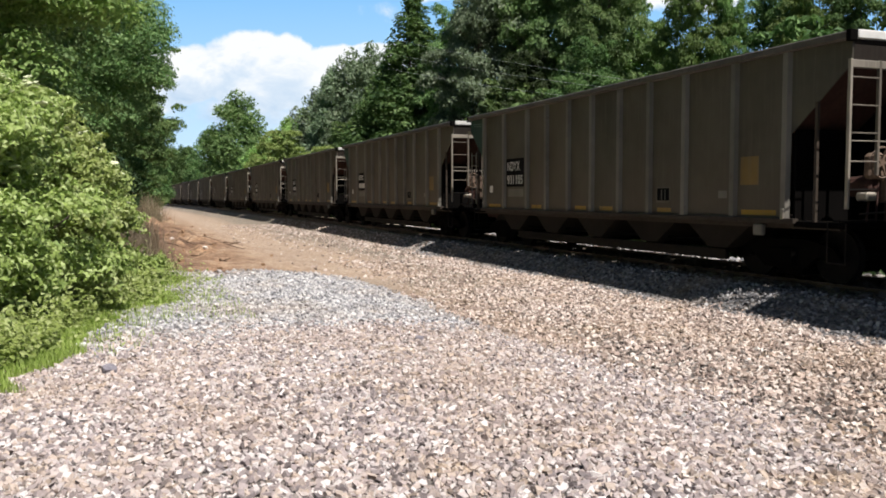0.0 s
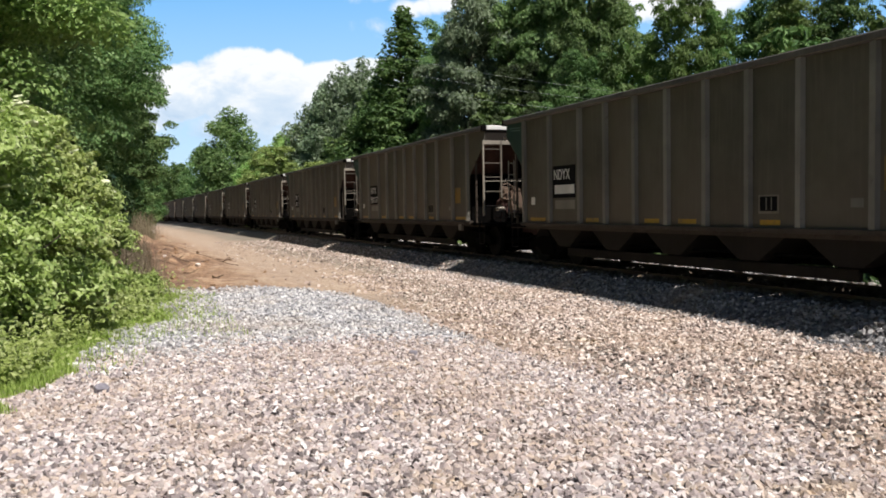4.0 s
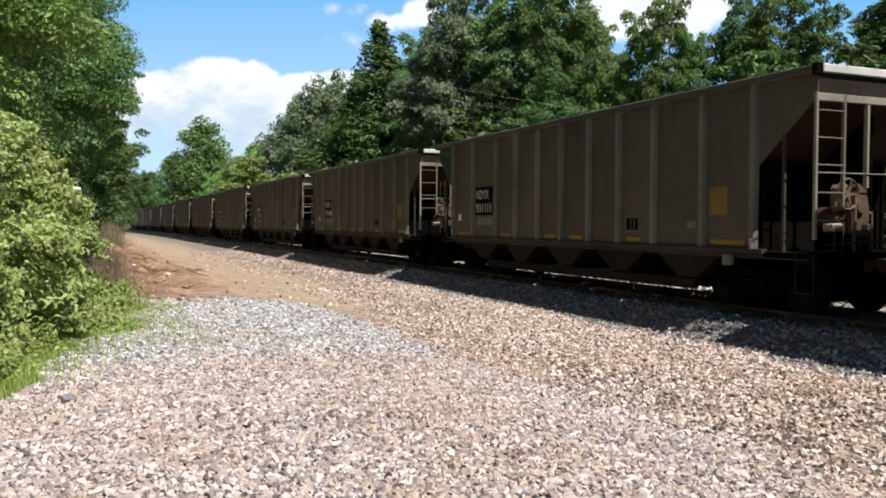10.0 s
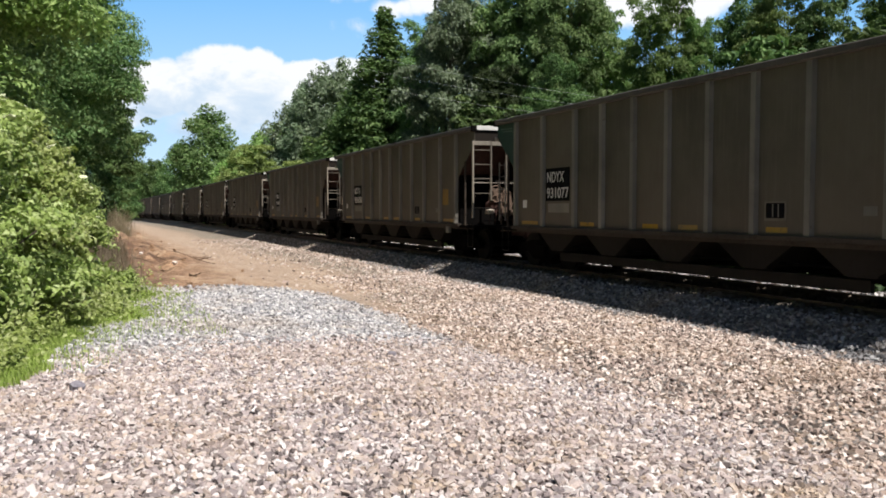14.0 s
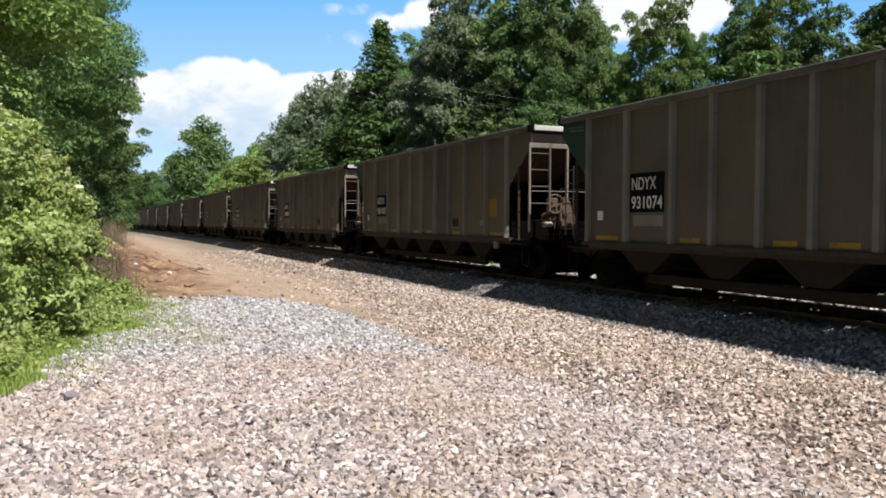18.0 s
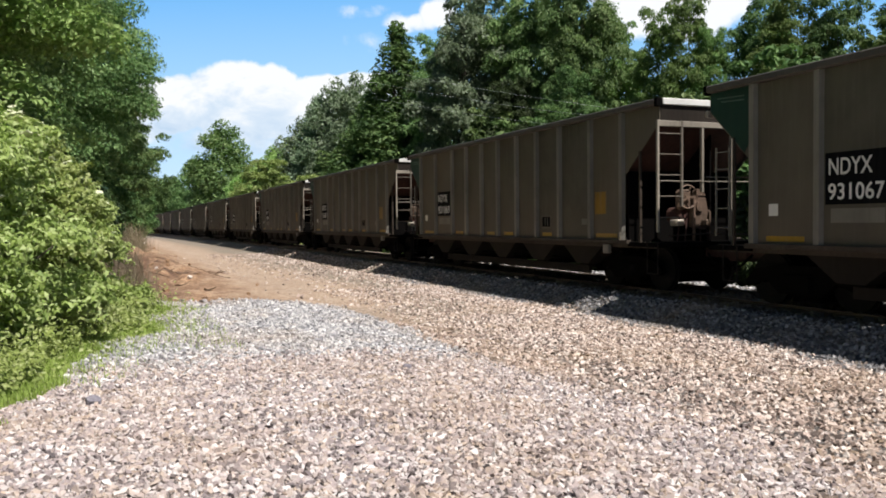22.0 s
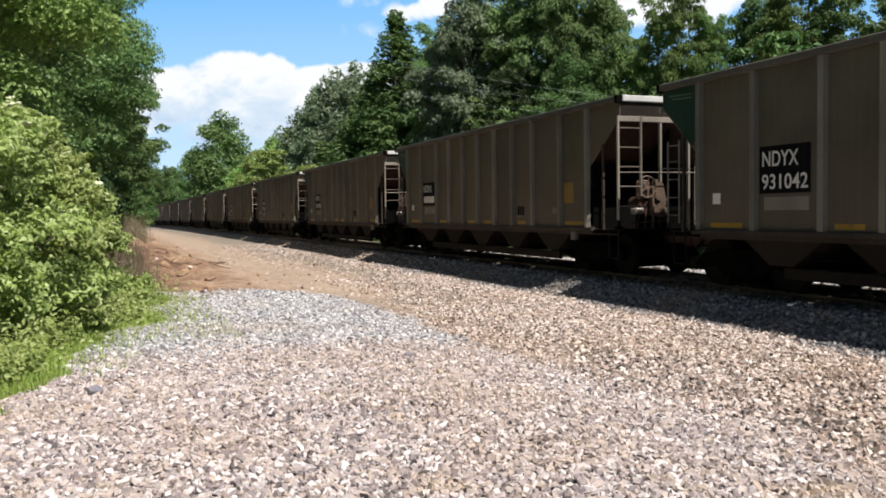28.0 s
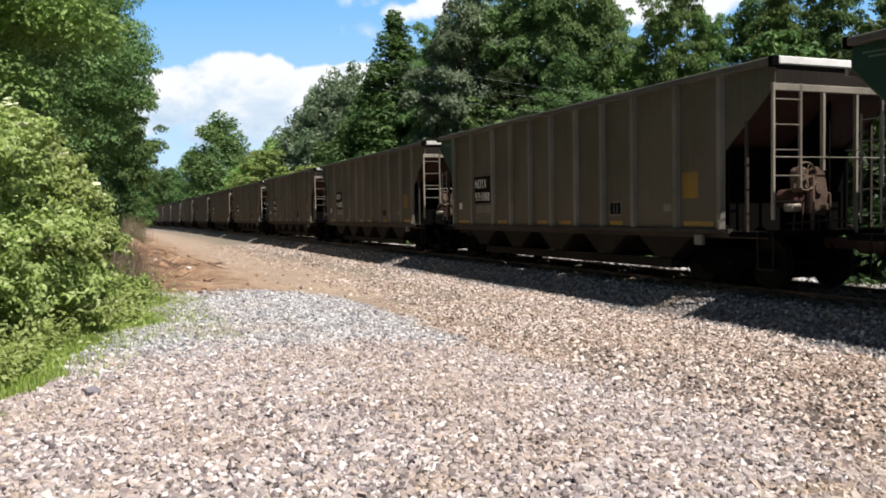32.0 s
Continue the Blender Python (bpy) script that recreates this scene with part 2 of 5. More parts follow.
M_STONE = stone_material("crushed grey stone", [(0.0, (0.10, 0.10, 0.11)), (0.12, (0.255, 0.255, 0.275)), (0.4, (0.40, 0.395, 0.41)), (0.62, (0.48, 0.465, 0.465)), (0.8, (0.54, 0.53, 0.53)), (1.0, (0.82, 0.81, 0.80))])
M_WARM = stone_material("crushed warm stone", [(0.0, (0.10, 0.083, 0.085)), (0.14, (0.31, 0.265, 0.265)), (0.4, (0.46, 0.39, 0.375)), (0.6, (0.51, 0.415, 0.345)), (0.76, (0.55, 0.49, 0.48)), (1.0, (0.82, 0.77, 0.75))])
M_BALLAST = stone_material("tan ballast stone", [(0.0, (0.06, 0.048, 0.042)), (0.18, (0.25, 0.19, 0.165)), (0.45, (0.49, 0.385, 0.33)), (0.72, (0.63, 0.52, 0.455)), (1.0, (0.88, 0.80, 0.745))])
# The train's cast shade is put into this darker grey stone colour
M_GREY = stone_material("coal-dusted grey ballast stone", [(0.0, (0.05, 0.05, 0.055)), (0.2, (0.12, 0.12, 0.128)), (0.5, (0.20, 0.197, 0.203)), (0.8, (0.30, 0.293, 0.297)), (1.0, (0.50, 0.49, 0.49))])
# Shade under the train is put into this near-black stone colour
M_SHADED = stone_material("oily dark ballast stone", [(0.0, (0.02, 0.018, 0.016)), (0.4, (0.045, 0.04, 0.036)), (0.8, (0.08, 0.07, 0.06)), (1.0, (0.14, 0.125, 0.11))])


def ground_material():
    m, n, l, b = material("gravel, dirt and grass ground")
    v = coords(n)
    att = n.new("ShaderNodeAttribute")
    att.attribute_name = "zone"
    sep = n.new("ShaderNodeSeparateColor")
    l.new(att.outputs["Color"], sep.inputs["Color"])
    vor = n.new("ShaderNodeTexVoronoi")
    vor.inputs["Scale"].default_value = 16
    l.new(v, vor.inputs["Vector"])
    cell = n.new("ShaderNodeSeparateColor")
    l.new(vor.outputs["Color"], cell.inputs["Color"])
    # Grey and tan are darkened to paint shade into gaps between stones
    grey = ramp(n, l, cell.outputs[0], [(0.0, (0.05, 0.044, 0.04)), (0.4, (0.12, 0.104, 0.092)), (0.75, (0.20, 0.175, 0.155)), (1.0, (0.34, 0.305, 0.28))])
    tan = ramp(n, l, cell.outputs[1], [(0.0, (0.09, 0.07, 0.053)), (0.4, (0.20, 0.16, 0.115)), (0.75, (0.28, 0.228, 0.17)), (1.0, (0.44, 0.39, 0.33))])
    f1, f2 = noise_node(n, l, 1.3, 8, 0.65, v), noise_node(n, l, 22, 6, 0.7, v)
    dirt = ramp(n, l, f1, [(0.3, (0.24, 0.135, 0.080)), (0.5, (0.43, 0.275, 0.165)), (0.72, (0.58, 0.44, 0.30))])
    dirt = mix(n, l, 0.85, dirt, ramp(n, l, f2, [(0.32, (0.45, 0.4, 0.36)), (0.62, (1.08, 1.08, 1.08))]), "MULTIPLY")
    dirt = mix(n, l, 0.6, dirt, ramp(n, l, noise_node(n, l, 5.5, 6, 0.7, v), [(0.36, (0.5, 0.44, 0.4)), (0.6, (1.1, 1.1, 1.1))]), "MULTIPLY")
    pos = n.new("ShaderNodeSeparateXYZ")
    l.new(v, pos.inputs[0])
    stony = ramp(n, l, cell.outputs[2], [(0.0, (0.22, 0.16, 0.12)), (0.5, (0.44, 0.35, 0.265)), (1.0, (0.66, 0.58, 0.49))])
    outer = math_node(n, l, "MULTIPLY", math_node(n, l, "SUBTRACT", math_node(n, l, "ADD", pos.outputs[0], math_node(n, l, "MULTIPLY", f1, 3.0)), 3.6), 0.4, True)
    dirt = mix(n, l, math_node(n, l, "MULTIPLY", outer, 0.5), dirt, stony)
    inner = math_node(n, l, "MULTIPLY", math_node(n, l, "SUBTRACT", 3.6, pos.outputs[0]), 0.4, True)
    # Darker brown blots, then narrower streaks, fading out towards the track
    dark_blot = ramp(n, l, noise_node(n, l, 0.75, 6, 0.7, v, 0.6), [(0.40, (0, 0, 0)), (0.55, (0.85, 0.85, 0.85))])
    dirt = mix(n, l, math_node(n, l, "MULTIPLY", dark_blot, inner), dirt, (0.12, 0.062, 0.036))
    cut = noise_node(n, l, 1.1, 5, 0.65, coords(n, "Object", (0.7, 1.6, 1.0), l), 0.4)
    cut = math_node(n, l, "MULTIPLY", ramp(n, l, cut, [(0.55, (0, 0, 0)), (0.61, (0.9, 0.9, 0.9))]), inner)
    dirt = mix(n, l, cut, dirt, (0.06, 0.03, 0.018))
    green = ramp(n, l, f2, [(0.3, (0.08, 0.11, 0.022)), (0.7, (0.19, 0.23, 0.06))])
    c = mix(n, l, sep.outputs[1], grey, tan)
    c = mix(n, l, sep.outputs[0], c, dirt)
    c = mix(n, l, sep.outputs[2], c, green)
    l.new(c, b.inputs["Base Color"])
    b.inputs["Roughness"].default_value = 0.92
    h = math_node(n, l, "ADD", math_node(n, l, "MULTIPLY", vor.outputs["Distance"], -0.8), f2)
    bump(n, l, b, h, 0.8, 0.04)
    return m


M_GROUND = ground_material()


# ---- building helpers ----
def part(name, bm, mat, parent=None, label=""):
    """Links a bmesh as one mesh object under a thing or a part."""
    me = bpy.data.meshes.new(name)
    bm.to_mesh(me)
    bm.free()
    me.materials.append(mat)
    ob = new(name, me)
    ob.parent = parent
    return tagged(ob, label)


def part_from(name, verts, faces, mat, parent=None, label=""):
    me = bpy.data.meshes.new(name)
    me.from_pydata([tuple(v) for v in verts] if not isinstance(verts, np.ndarray) else verts.tolist(), [], faces.tolist() if isinstance(faces, np.ndarray) else faces)
    me.update()
    me.materials.append(mat)
    ob = new(name, me)
    ob.parent = parent
    return tagged(ob, label)


def empty(name, m=None):
    ob = new(name)
    ob.empty_display_size = 0.3
    if m is not None:
        ob.matrix_basis = m
    return ob


def box(bm, x0, x1, y0, y1, z0, z1, bevel=0.0):
    """Adds a box, with softened edges where bevel is given."""
    made = bmesh.ops.create_cube(bm, size=1.0, matrix=Matrix.LocRotScale(((x0 + x1) / 2, (y0 + y1) / 2, (z0 + z1) / 2), None, (x1 - x0, y1 - y0, z1 - z0)))
    if bevel:
        edges = list({e for v in made["verts"] for e in v.link_edges})
        bmesh.ops.bevel(bm, geom=edges, offset=bevel, segments=1, affect="EDGES")
    return bm


def rod(bm, a, b, r, sides=8):
    """Adds a round bar from a to b."""
    a, b = Vector(a), Vector(b)
    m = Matrix.Translation((a + b) / 2) @ (b - a).to_track_quat("Z", "Y").to_matrix().to_4x4()
    bmesh.ops.create_cone(bm, cap_ends=True, segments=sides, radius1=r, radius2=r, depth=(b - a).length, matrix=m)
    return bm


def prism(bm, profile, axis, lo, hi):
    """Adds a solid with the given outline, drawn out along an axis (0, 1 or 2)."""
    rings = []
    for h in (lo, hi):
        ring = []
        for p in profile:
            c = list(p)
            c.insert(axis, h)
            ring.append(bm.verts.new(c))
        rings.append(ring)
    k = len(profile)
    bm.faces.new(rings[0])
    bm.faces.new(rings[1][::-1])
    for i in range(k):
        bm.faces.new((rings[0][i], rings[1][i], rings[1][(i + 1) % k], rings[0][(i + 1) % k]))
    bmesh.ops.recalc_face_normals(bm, faces=bm.faces)
    return bm


B = bmesh.new


# ---- the railway line and its cars ----
RAIL_TOP = 0.22
LIFT = 0.07        # a car's origin over the rail
CENTRE = 11.80
LENGTH = 16.2


def line_x(y):
    return CENTRE - 0.69e-4 * max(0.0, y - 30) ** 2


def line_z(y):
    return RAIL_TOP - 0.17e-4 * max(0.0, y - 30) ** 2


def line_pose(y):
    slope = -1.38e-4 * max(0.0, y - 30)
    fall = -0.34e-4 * max(0.0, y - 30)
    return pose(line_x(y), y, line_z(y) + LIFT, math.degrees(math.atan(fall)), 0, -math.degrees(math.atan(slope)))


WHEEL = 0.457       # wheel radius


def make_truck(car, y):
    """A two-axle truck: side frames, bolster, axles and wheels."""
    truck = empty("truck")
    truck.parent = car
    truck.location = (0, y, -LIFT)
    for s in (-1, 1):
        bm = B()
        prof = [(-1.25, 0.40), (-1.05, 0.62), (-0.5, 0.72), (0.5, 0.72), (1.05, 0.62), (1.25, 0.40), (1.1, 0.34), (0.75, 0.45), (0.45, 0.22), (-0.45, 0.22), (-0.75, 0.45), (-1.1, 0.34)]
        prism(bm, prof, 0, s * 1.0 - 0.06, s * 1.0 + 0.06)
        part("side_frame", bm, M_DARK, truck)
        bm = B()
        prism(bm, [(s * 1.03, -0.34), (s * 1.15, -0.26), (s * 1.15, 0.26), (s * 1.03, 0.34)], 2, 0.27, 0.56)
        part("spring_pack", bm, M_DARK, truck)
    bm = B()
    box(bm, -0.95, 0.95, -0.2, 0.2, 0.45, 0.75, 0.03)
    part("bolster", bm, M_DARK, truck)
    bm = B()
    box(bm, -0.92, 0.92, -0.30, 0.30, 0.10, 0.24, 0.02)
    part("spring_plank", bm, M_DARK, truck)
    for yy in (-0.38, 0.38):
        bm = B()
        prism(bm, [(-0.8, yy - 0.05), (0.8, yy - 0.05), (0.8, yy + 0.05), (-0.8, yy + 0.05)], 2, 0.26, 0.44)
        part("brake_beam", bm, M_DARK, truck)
    for yy in (-0.89, 0.89):
        bm = B()
        rod(bm, (-1.02, 0, 0), (1.02, 0, 0), 0.08, 10)
        for s in (-1, 1):
            rod(bm, (s * 0.72, 0, 0), (s * 0.79, 0, 0), WHEEL, 28)
            rod(bm, (s * 0.67, 0, 0), (s * 0.72, 0, 0), WHEEL + 0.03, 28)
            rod(bm, (s * 0.78, 0, 0), (s * 0.84, 0, 0), 0.14, 14)
        ws = part("wheelset", bm, M_WHEEL, truck)
        ws.location = (0, yy, WHEEL)
    return truck


def lettering(text, size, parent, x, y, z, wide=1.0):
    """Painted characters on the side that looks towards -x."""
    cu = bpy.data.curves.new("lettering", "FONT")
    cu.body, cu.size, cu.extrude = text, size, 0.0015
    cu.offset = 0.004
    cu.space_character = 1.02
    cu.materials.append(M_LETTER)
    ob = new("lettering", cu)
    ob.parent = parent
    ob.matrix_basis = Matrix(((0, 0, -1, x), (-1, 0, 0, y), (0, 1, 0, z), (0, 0, 0, 1))) @ Matrix.Diagonal((wide, 1, 1, 1))
    return ob


POSTS = (13.60, 12.20, 10.74, 9.63, 8.50, 7.40, 6.24, 5.12, 3.95, 2.55, 1.30)
HALF = 1.56          # half width over the side posts
BODY = 14.75         # length of the body's top
MID = BODY / 2
Z_SILL, Z_TOP = 0.98, 3.90


def make_car():
    """A steel coal hopper: sheeted sides with posts, sloped ends, ladders, hopper bays and two trucks. y runs to its leading end."""
    car = empty("coal_hopper_car")
    ys = [p - MID for p in POSTS]
    r, f = -MID, BODY - MID
    for s in (-1, 1):
        bm = B()
        prof = [(r + 0.03, Z_TOP - 0.1), (r + 0.03, 3.42), (r + 1.22, 2.42), (r + 1.24, Z_SILL + 0.05), (f - 1.12, Z_SILL + 0.05), (f - 1.10, 2.42), (f - 0.03, 3.42), (f - 0.03, Z_TOP - 0.1)]
        if s > 0:
            prism(bm, prof, 0, s * (HALF - 0.10) - 0.012, s * (HALF - 0.10) + 0.012)
            part("side_sheet", bm, M_SHEET, car)
        else:
            bm.free()
            low, high = Z_SILL + 0.05, Z_TOP - 0.1
            cuts = sorted(ys)
            bays = [[(a, low), (b, low), (b, high), (a, high)] for a, b in zip(cuts, cuts[1:])]
            bays.append(prof[:4] + [(cuts[0], low), (cuts[0], high)])
            bays.append([(cuts[-1], high), (cuts[-1], low)] + prof[4:])
            for bay in bays:
                bm = B()
                prism(bm, bay, 0, -(HALF - 0.10) - 0.012, -(HALF - 0.10) + 0.012)
                part("side_panel", bm, M_SHEET, car)
        bm = B()
        box(bm, s * (HALF - 0.05) - 0.075, s * (HALF - 0.05) + 0.075, r, f, Z_TOP - 0.13, Z_TOP, 0.02)
        part("top_chord", bm, M_CHORD, car)
        bm = B()
        xs = sorted((s * (HALF - 0.13), s * (HALF + 0.015)))
        box(bm, xs[0], xs[1], r + 1.05, f - 1.0, Z_SILL - 0.04, Z_SILL + 0.05, 0.01)
        box(bm, s * (HALF - 0.13) - 0.02, s * (HALF - 0.13) + 0.02, r + 0.2, f - 0.2, Z_SILL - 0.12, Z_SILL + 0.02)
        part("side_sill", bm, M_SILL, car)
        for yy in ys:
            bm = B()
            prof = [(s * (HALF - 0.088), yy - 0.085), (s * (HALF - 0.01), yy - 0.055), (s * (HALF - 0.01), yy + 0.055), (s * (HALF - 0.088), yy + 0.085)]
            prism(bm, prof, 2, Z_SILL + 0.05, Z_TOP - 0.13)
            part("side_post", bm, M_POST, car)
    # sloped ends, upright end panels and their pale top strips
    for e, sg in ((r, 1), (f, -1)):
        bm = B()
        prof = [(e + sg * 0.05, 3.42), (e + sg * 0.10, 3.46), (e + sg * 3.3, 1.10), (e + sg * 3.2, 1.02)]
        prism(bm, prof, 0, -HALF + 0.12, HALF - 0.12)
        part("slope_sheet", bm, M_RUST, car, "rust-brown sloped end sheet")
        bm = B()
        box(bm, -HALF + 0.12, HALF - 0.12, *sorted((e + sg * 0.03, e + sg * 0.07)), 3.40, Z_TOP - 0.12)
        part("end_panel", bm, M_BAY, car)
        # Added dark plate, standing in for the shade inside the open end
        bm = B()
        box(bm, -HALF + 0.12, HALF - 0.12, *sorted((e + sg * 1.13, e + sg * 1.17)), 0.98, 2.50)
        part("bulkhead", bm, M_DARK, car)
        for s in (-1, 1):
            bm = B()
            box(bm, *sorted((s * (HALF - 0.13), s * (HALF + 0.028))), *sorted((e - sg * 0.035, e + sg * 0.06)), Z_TOP - 0.16, Z_TOP + 0.012, 0.01)
            part("corner_gusset", bm, M_DARK, car)
        bm = B()
        box(bm, -HALF + 0.14, HALF - 0.14, *sorted((e - sg * 0.03, e + sg * 0.14)), Z_TOP - 0.12, Z_TOP + 0.015, 0.015)
        part("top_strip", bm, M_WHITE, car, "dirty white end strip")
        bm = B()
        box(bm, -HALF + 0.02, HALF - 0.02, *sorted((e - sg * 0.03, e + sg * 0.03)), 3.34, 3.46, 0.01)
        part("end_beam", bm, M_LADDER, car, "pale galvanised end beam")
        for s in (-1, 1):
            bm = B()
            box(bm, s * (HALF - 0.08) - 0.025, s * (HALF - 0.08) + 0.025, *sorted((e + sg * 0.64, e + sg * 0.69)), Z_SILL, 2.9)
            part("corner_post", bm, M_SILL, car)
        # Added dark web hides the trees beyond and stands in for shade
        bm = B()
        prism(bm, [(e + sg * 0.25, 0.98), (e + sg * 0.25, 3.24), (e + sg * 3.15, 1.06)], 0, -0.02, 0.02)
        part("centre_web", bm, M_DARK, car)
        for x in (-0.42, 0.35):
            bm = B()
            box(bm, x - 0.025, x + 0.025, *sorted((e - sg * 0.02, e + sg * 0.05)), 2.02 if sg > 0 and x < 0 else Z_SILL - 0.05, 3.36)
            # Leading-end posts take a darker steel to stand in for that end's shade
            part("end_post", bm, M_LADDER if sg > 0 else M_POST, car)
        bm = B()
        rod(bm, (-HALF + 0.05, e - sg * 0.03, 2.24), (HALF - 0.05, e - sg * 0.03, 2.24), 0.010)
        part("grab_bar", bm, M_LADDER, car)
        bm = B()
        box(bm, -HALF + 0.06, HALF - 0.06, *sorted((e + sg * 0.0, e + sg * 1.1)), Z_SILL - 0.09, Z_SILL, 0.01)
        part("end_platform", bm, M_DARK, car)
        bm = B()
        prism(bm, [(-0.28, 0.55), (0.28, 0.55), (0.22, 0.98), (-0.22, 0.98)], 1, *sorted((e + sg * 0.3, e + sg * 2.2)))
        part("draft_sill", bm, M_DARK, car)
        bm = B()
        box(bm, -0.10, 0.10, *sorted((e - sg * 0.45, e + sg * 0.3)), 0.66, 0.86, 0.02)
        box(bm, -0.16, 0.14, *sorted((e - sg * 0.72, e - sg * 0.42)), 0.60, 0.92, 0.05)
        part("coupler", bm, M_RUST, car)
        bm = B()
        rod(bm, (-0.35, e - sg * 0.1, 0.75), (-0.42, e - sg * 0.5, 0.42), 0.025)
        rod(bm, (-0.42, e - sg * 0.5, 0.42), (-0.2, e - sg * 0.72, 0.55), 0.025)
        part("air_hose", bm, M_DARK, car)
        # ladders at the corners, facing along the line and at the side
        for s in ((-1, 1) if sg > 0 else ()):
            lad = empty("ladder")
            lad.parent = car
            xa, xb = sorted((s * (HALF - 0.02), s * (HALF - 0.61)))
            for x in (xa, xb):
                bm = B()
                box(bm, x - 0.024, x + 0.024, *sorted((e - sg * 0.035, e + sg * 0.025)), 1.20 if abs(x) > 1.3 else 1.72, 3.47, 0.006)
                part("stile", bm, M_LADDER if abs(x) > 1.3 else M_RUNG, lad)
            for z in (1.50, 1.93, 2.36, 2.78, 3.20):
                bm = B()
                rod(bm, (xa, e - sg * 0.02, z), (xb, e - sg * 0.02, z), 0.012, 6)
                part("rung", bm, M_RUNG, lad)
    # the leading end's side ladder
    lad = empty("side_ladder")
    lad.parent = car
    for yy in (f - 0.62, f - 0.28):
        bm = B()
        box(bm, -HALF + 0.0, -HALF + 0.025, yy - 0.014, yy + 0.014, 1.15, 2.75)
        part("stile", bm, M_POST, lad)
    for z in (1.3, 1.65, 2.0, 2.35, 2.66):
        bm = B()
        rod(bm, (-HALF + 0.01, f - 0.62, z), (-HALF + 0.01, f - 0.28, z), 0.010, 6)
        part("rung", bm, M_POST, lad)
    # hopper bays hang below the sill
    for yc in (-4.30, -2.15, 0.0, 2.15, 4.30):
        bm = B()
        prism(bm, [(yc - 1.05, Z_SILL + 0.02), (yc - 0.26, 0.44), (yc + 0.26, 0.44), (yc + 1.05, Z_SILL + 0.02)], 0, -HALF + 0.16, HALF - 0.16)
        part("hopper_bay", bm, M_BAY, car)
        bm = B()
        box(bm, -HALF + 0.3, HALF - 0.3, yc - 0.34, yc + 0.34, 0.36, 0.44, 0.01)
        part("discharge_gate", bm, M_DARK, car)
    bm = B()
    box(bm, -0.3, 0.3, r + 1.5, f - 1.5, 0.34, 0.98, 0.02)
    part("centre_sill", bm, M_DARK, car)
    bm = B()
    rod(bm, (-HALF + 0.35, r + 3.0, 0.55), (-HALF + 0.35, f - 3.0, 0.55), 0.025)
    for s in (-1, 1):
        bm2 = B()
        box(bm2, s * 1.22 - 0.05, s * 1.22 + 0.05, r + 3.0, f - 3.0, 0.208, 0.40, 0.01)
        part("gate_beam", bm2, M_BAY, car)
    part("brake_pipe", bm, M_DARK, car)
    # brake gear on the trailing platform
    gear = empty("brake_gear")
    gear.parent = car
    bm = B()
    rod(bm, (-0.62, r + 0.30, 1.55), (-0.62, r + 0.72, 1.55), 0.17, 16)
    rod(bm, (-0.62, r + 0.24, 1.55), (-0.62, r + 0.30, 1.55), 0.21, 16)
    part("brake_cylinder", bm, M_RUST, gear)
    hub, ring = Vector((-0.72, r + 0.09, 1.92)), []
    bm = B()
    for i in range(20):
        c, d = math.cos(6.2832 * i / 20), math.sin(6.2832 * i / 20)
        ring.append([bm.verts.new(hub + Vector(((0.24 + 0.02 * p) * c, 0.02 * q, (0.24 + 0.02 * p) * d))) for p, q in ((1, 0), (0, 1), (-1, 0), (0, -1))])
    for i in range(20):
        for k in range(4):
            bm.faces.new((ring[i][k], ring[i][(k + 1) % 4], ring[(i + 1) % 20][(k + 1) % 4], ring[(i + 1) % 20][k]))
    star = [(hub.x + (0.24, 0.045)[i % 2] * math.cos(0.6283 * i), hub.z + (0.24, 0.045)[i % 2] * math.sin(0.6283 * i)) for i in range(10)]
    prism(bm, star, 1, hub.y - 0.012, hub.y + 0.012)
    part("hand_wheel", bm, M_GEAR, gear)
    bm = B()
    box(bm, -0.88, -0.56, r + 0.14, r + 0.34, 1.66, 2.08, 0.06)
    part("brake_housing", bm, M_GEAR, gear)
    bm = B()
    box(bm, -0.98, -0.76, r + 0.12, r + 0.36, 1.32, 1.46, 0.03)
    part("valve", bm, M_LADDER, gear)
    bm = B()
    box(bm, -0.36, -0.08, r + 0.16, r + 0.42, 1.28, 1.46, 0.03)
    part("reservoir", bm, M_GEAR, gear)
    bm = B()
    rod(bm, (-0.55, r + 0.10, 1.0), (-0.55, r + 0.10, 1.95), 0.03, 8)
    part("chain_post", bm, M_GEAR, gear)
    bm = B()
    prism(bm, [(-0.56, 1.30), (-0.20, 1.24), (-0.14, 1.62), (-0.22, 2.00), (-0.40, 2.10), (-0.58, 1.86)], 1, r + 0.16, r + 0.28)
    rod(bm, (-0.38, r + 0.10, 1.72), (-0.38, r + 0.30, 1.72), 0.10, 12)
    part("control_valve", bm, M_GEAR, gear)
    bm = B()
    rod(bm, (-1.2, r + 0.06, 1.12), (-0.2, r + 0.06, 1.16), 0.016, 6)
    rod(bm, (-0.2, r + 0.06, 1.16), (0.9, r + 0.10, 1.12), 0.016, 6)
    part("uncoupling_lever", bm, M_SILL, gear)
    bm = B()
    rod(bm, (-0.1, r + 0.15, 1.0), (-0.1, r + 0.15, 1.62), 0.02, 6)
    rod(bm, (-0.1, r + 0.15, 1.62), (-0.36, r + 0.3, 1.70), 0.02, 6)
    part("air_pipe", bm, M_GEAR, gear)
    for k in range(5):
        bm = B()
        rod(bm, (-0.9 + 0.2 * k, r + 0.2, 1.0), (-0.75 + 0.15 * k, r + 0.25, 1.7), 0.018, 6)
        part("brake_rod", bm, M_RUST, gear)
    for y in (r + 1.75, f - 1.75):
        make_truck(car, y)
    # paint and plates on the sides
    x = -HALF + 0.088
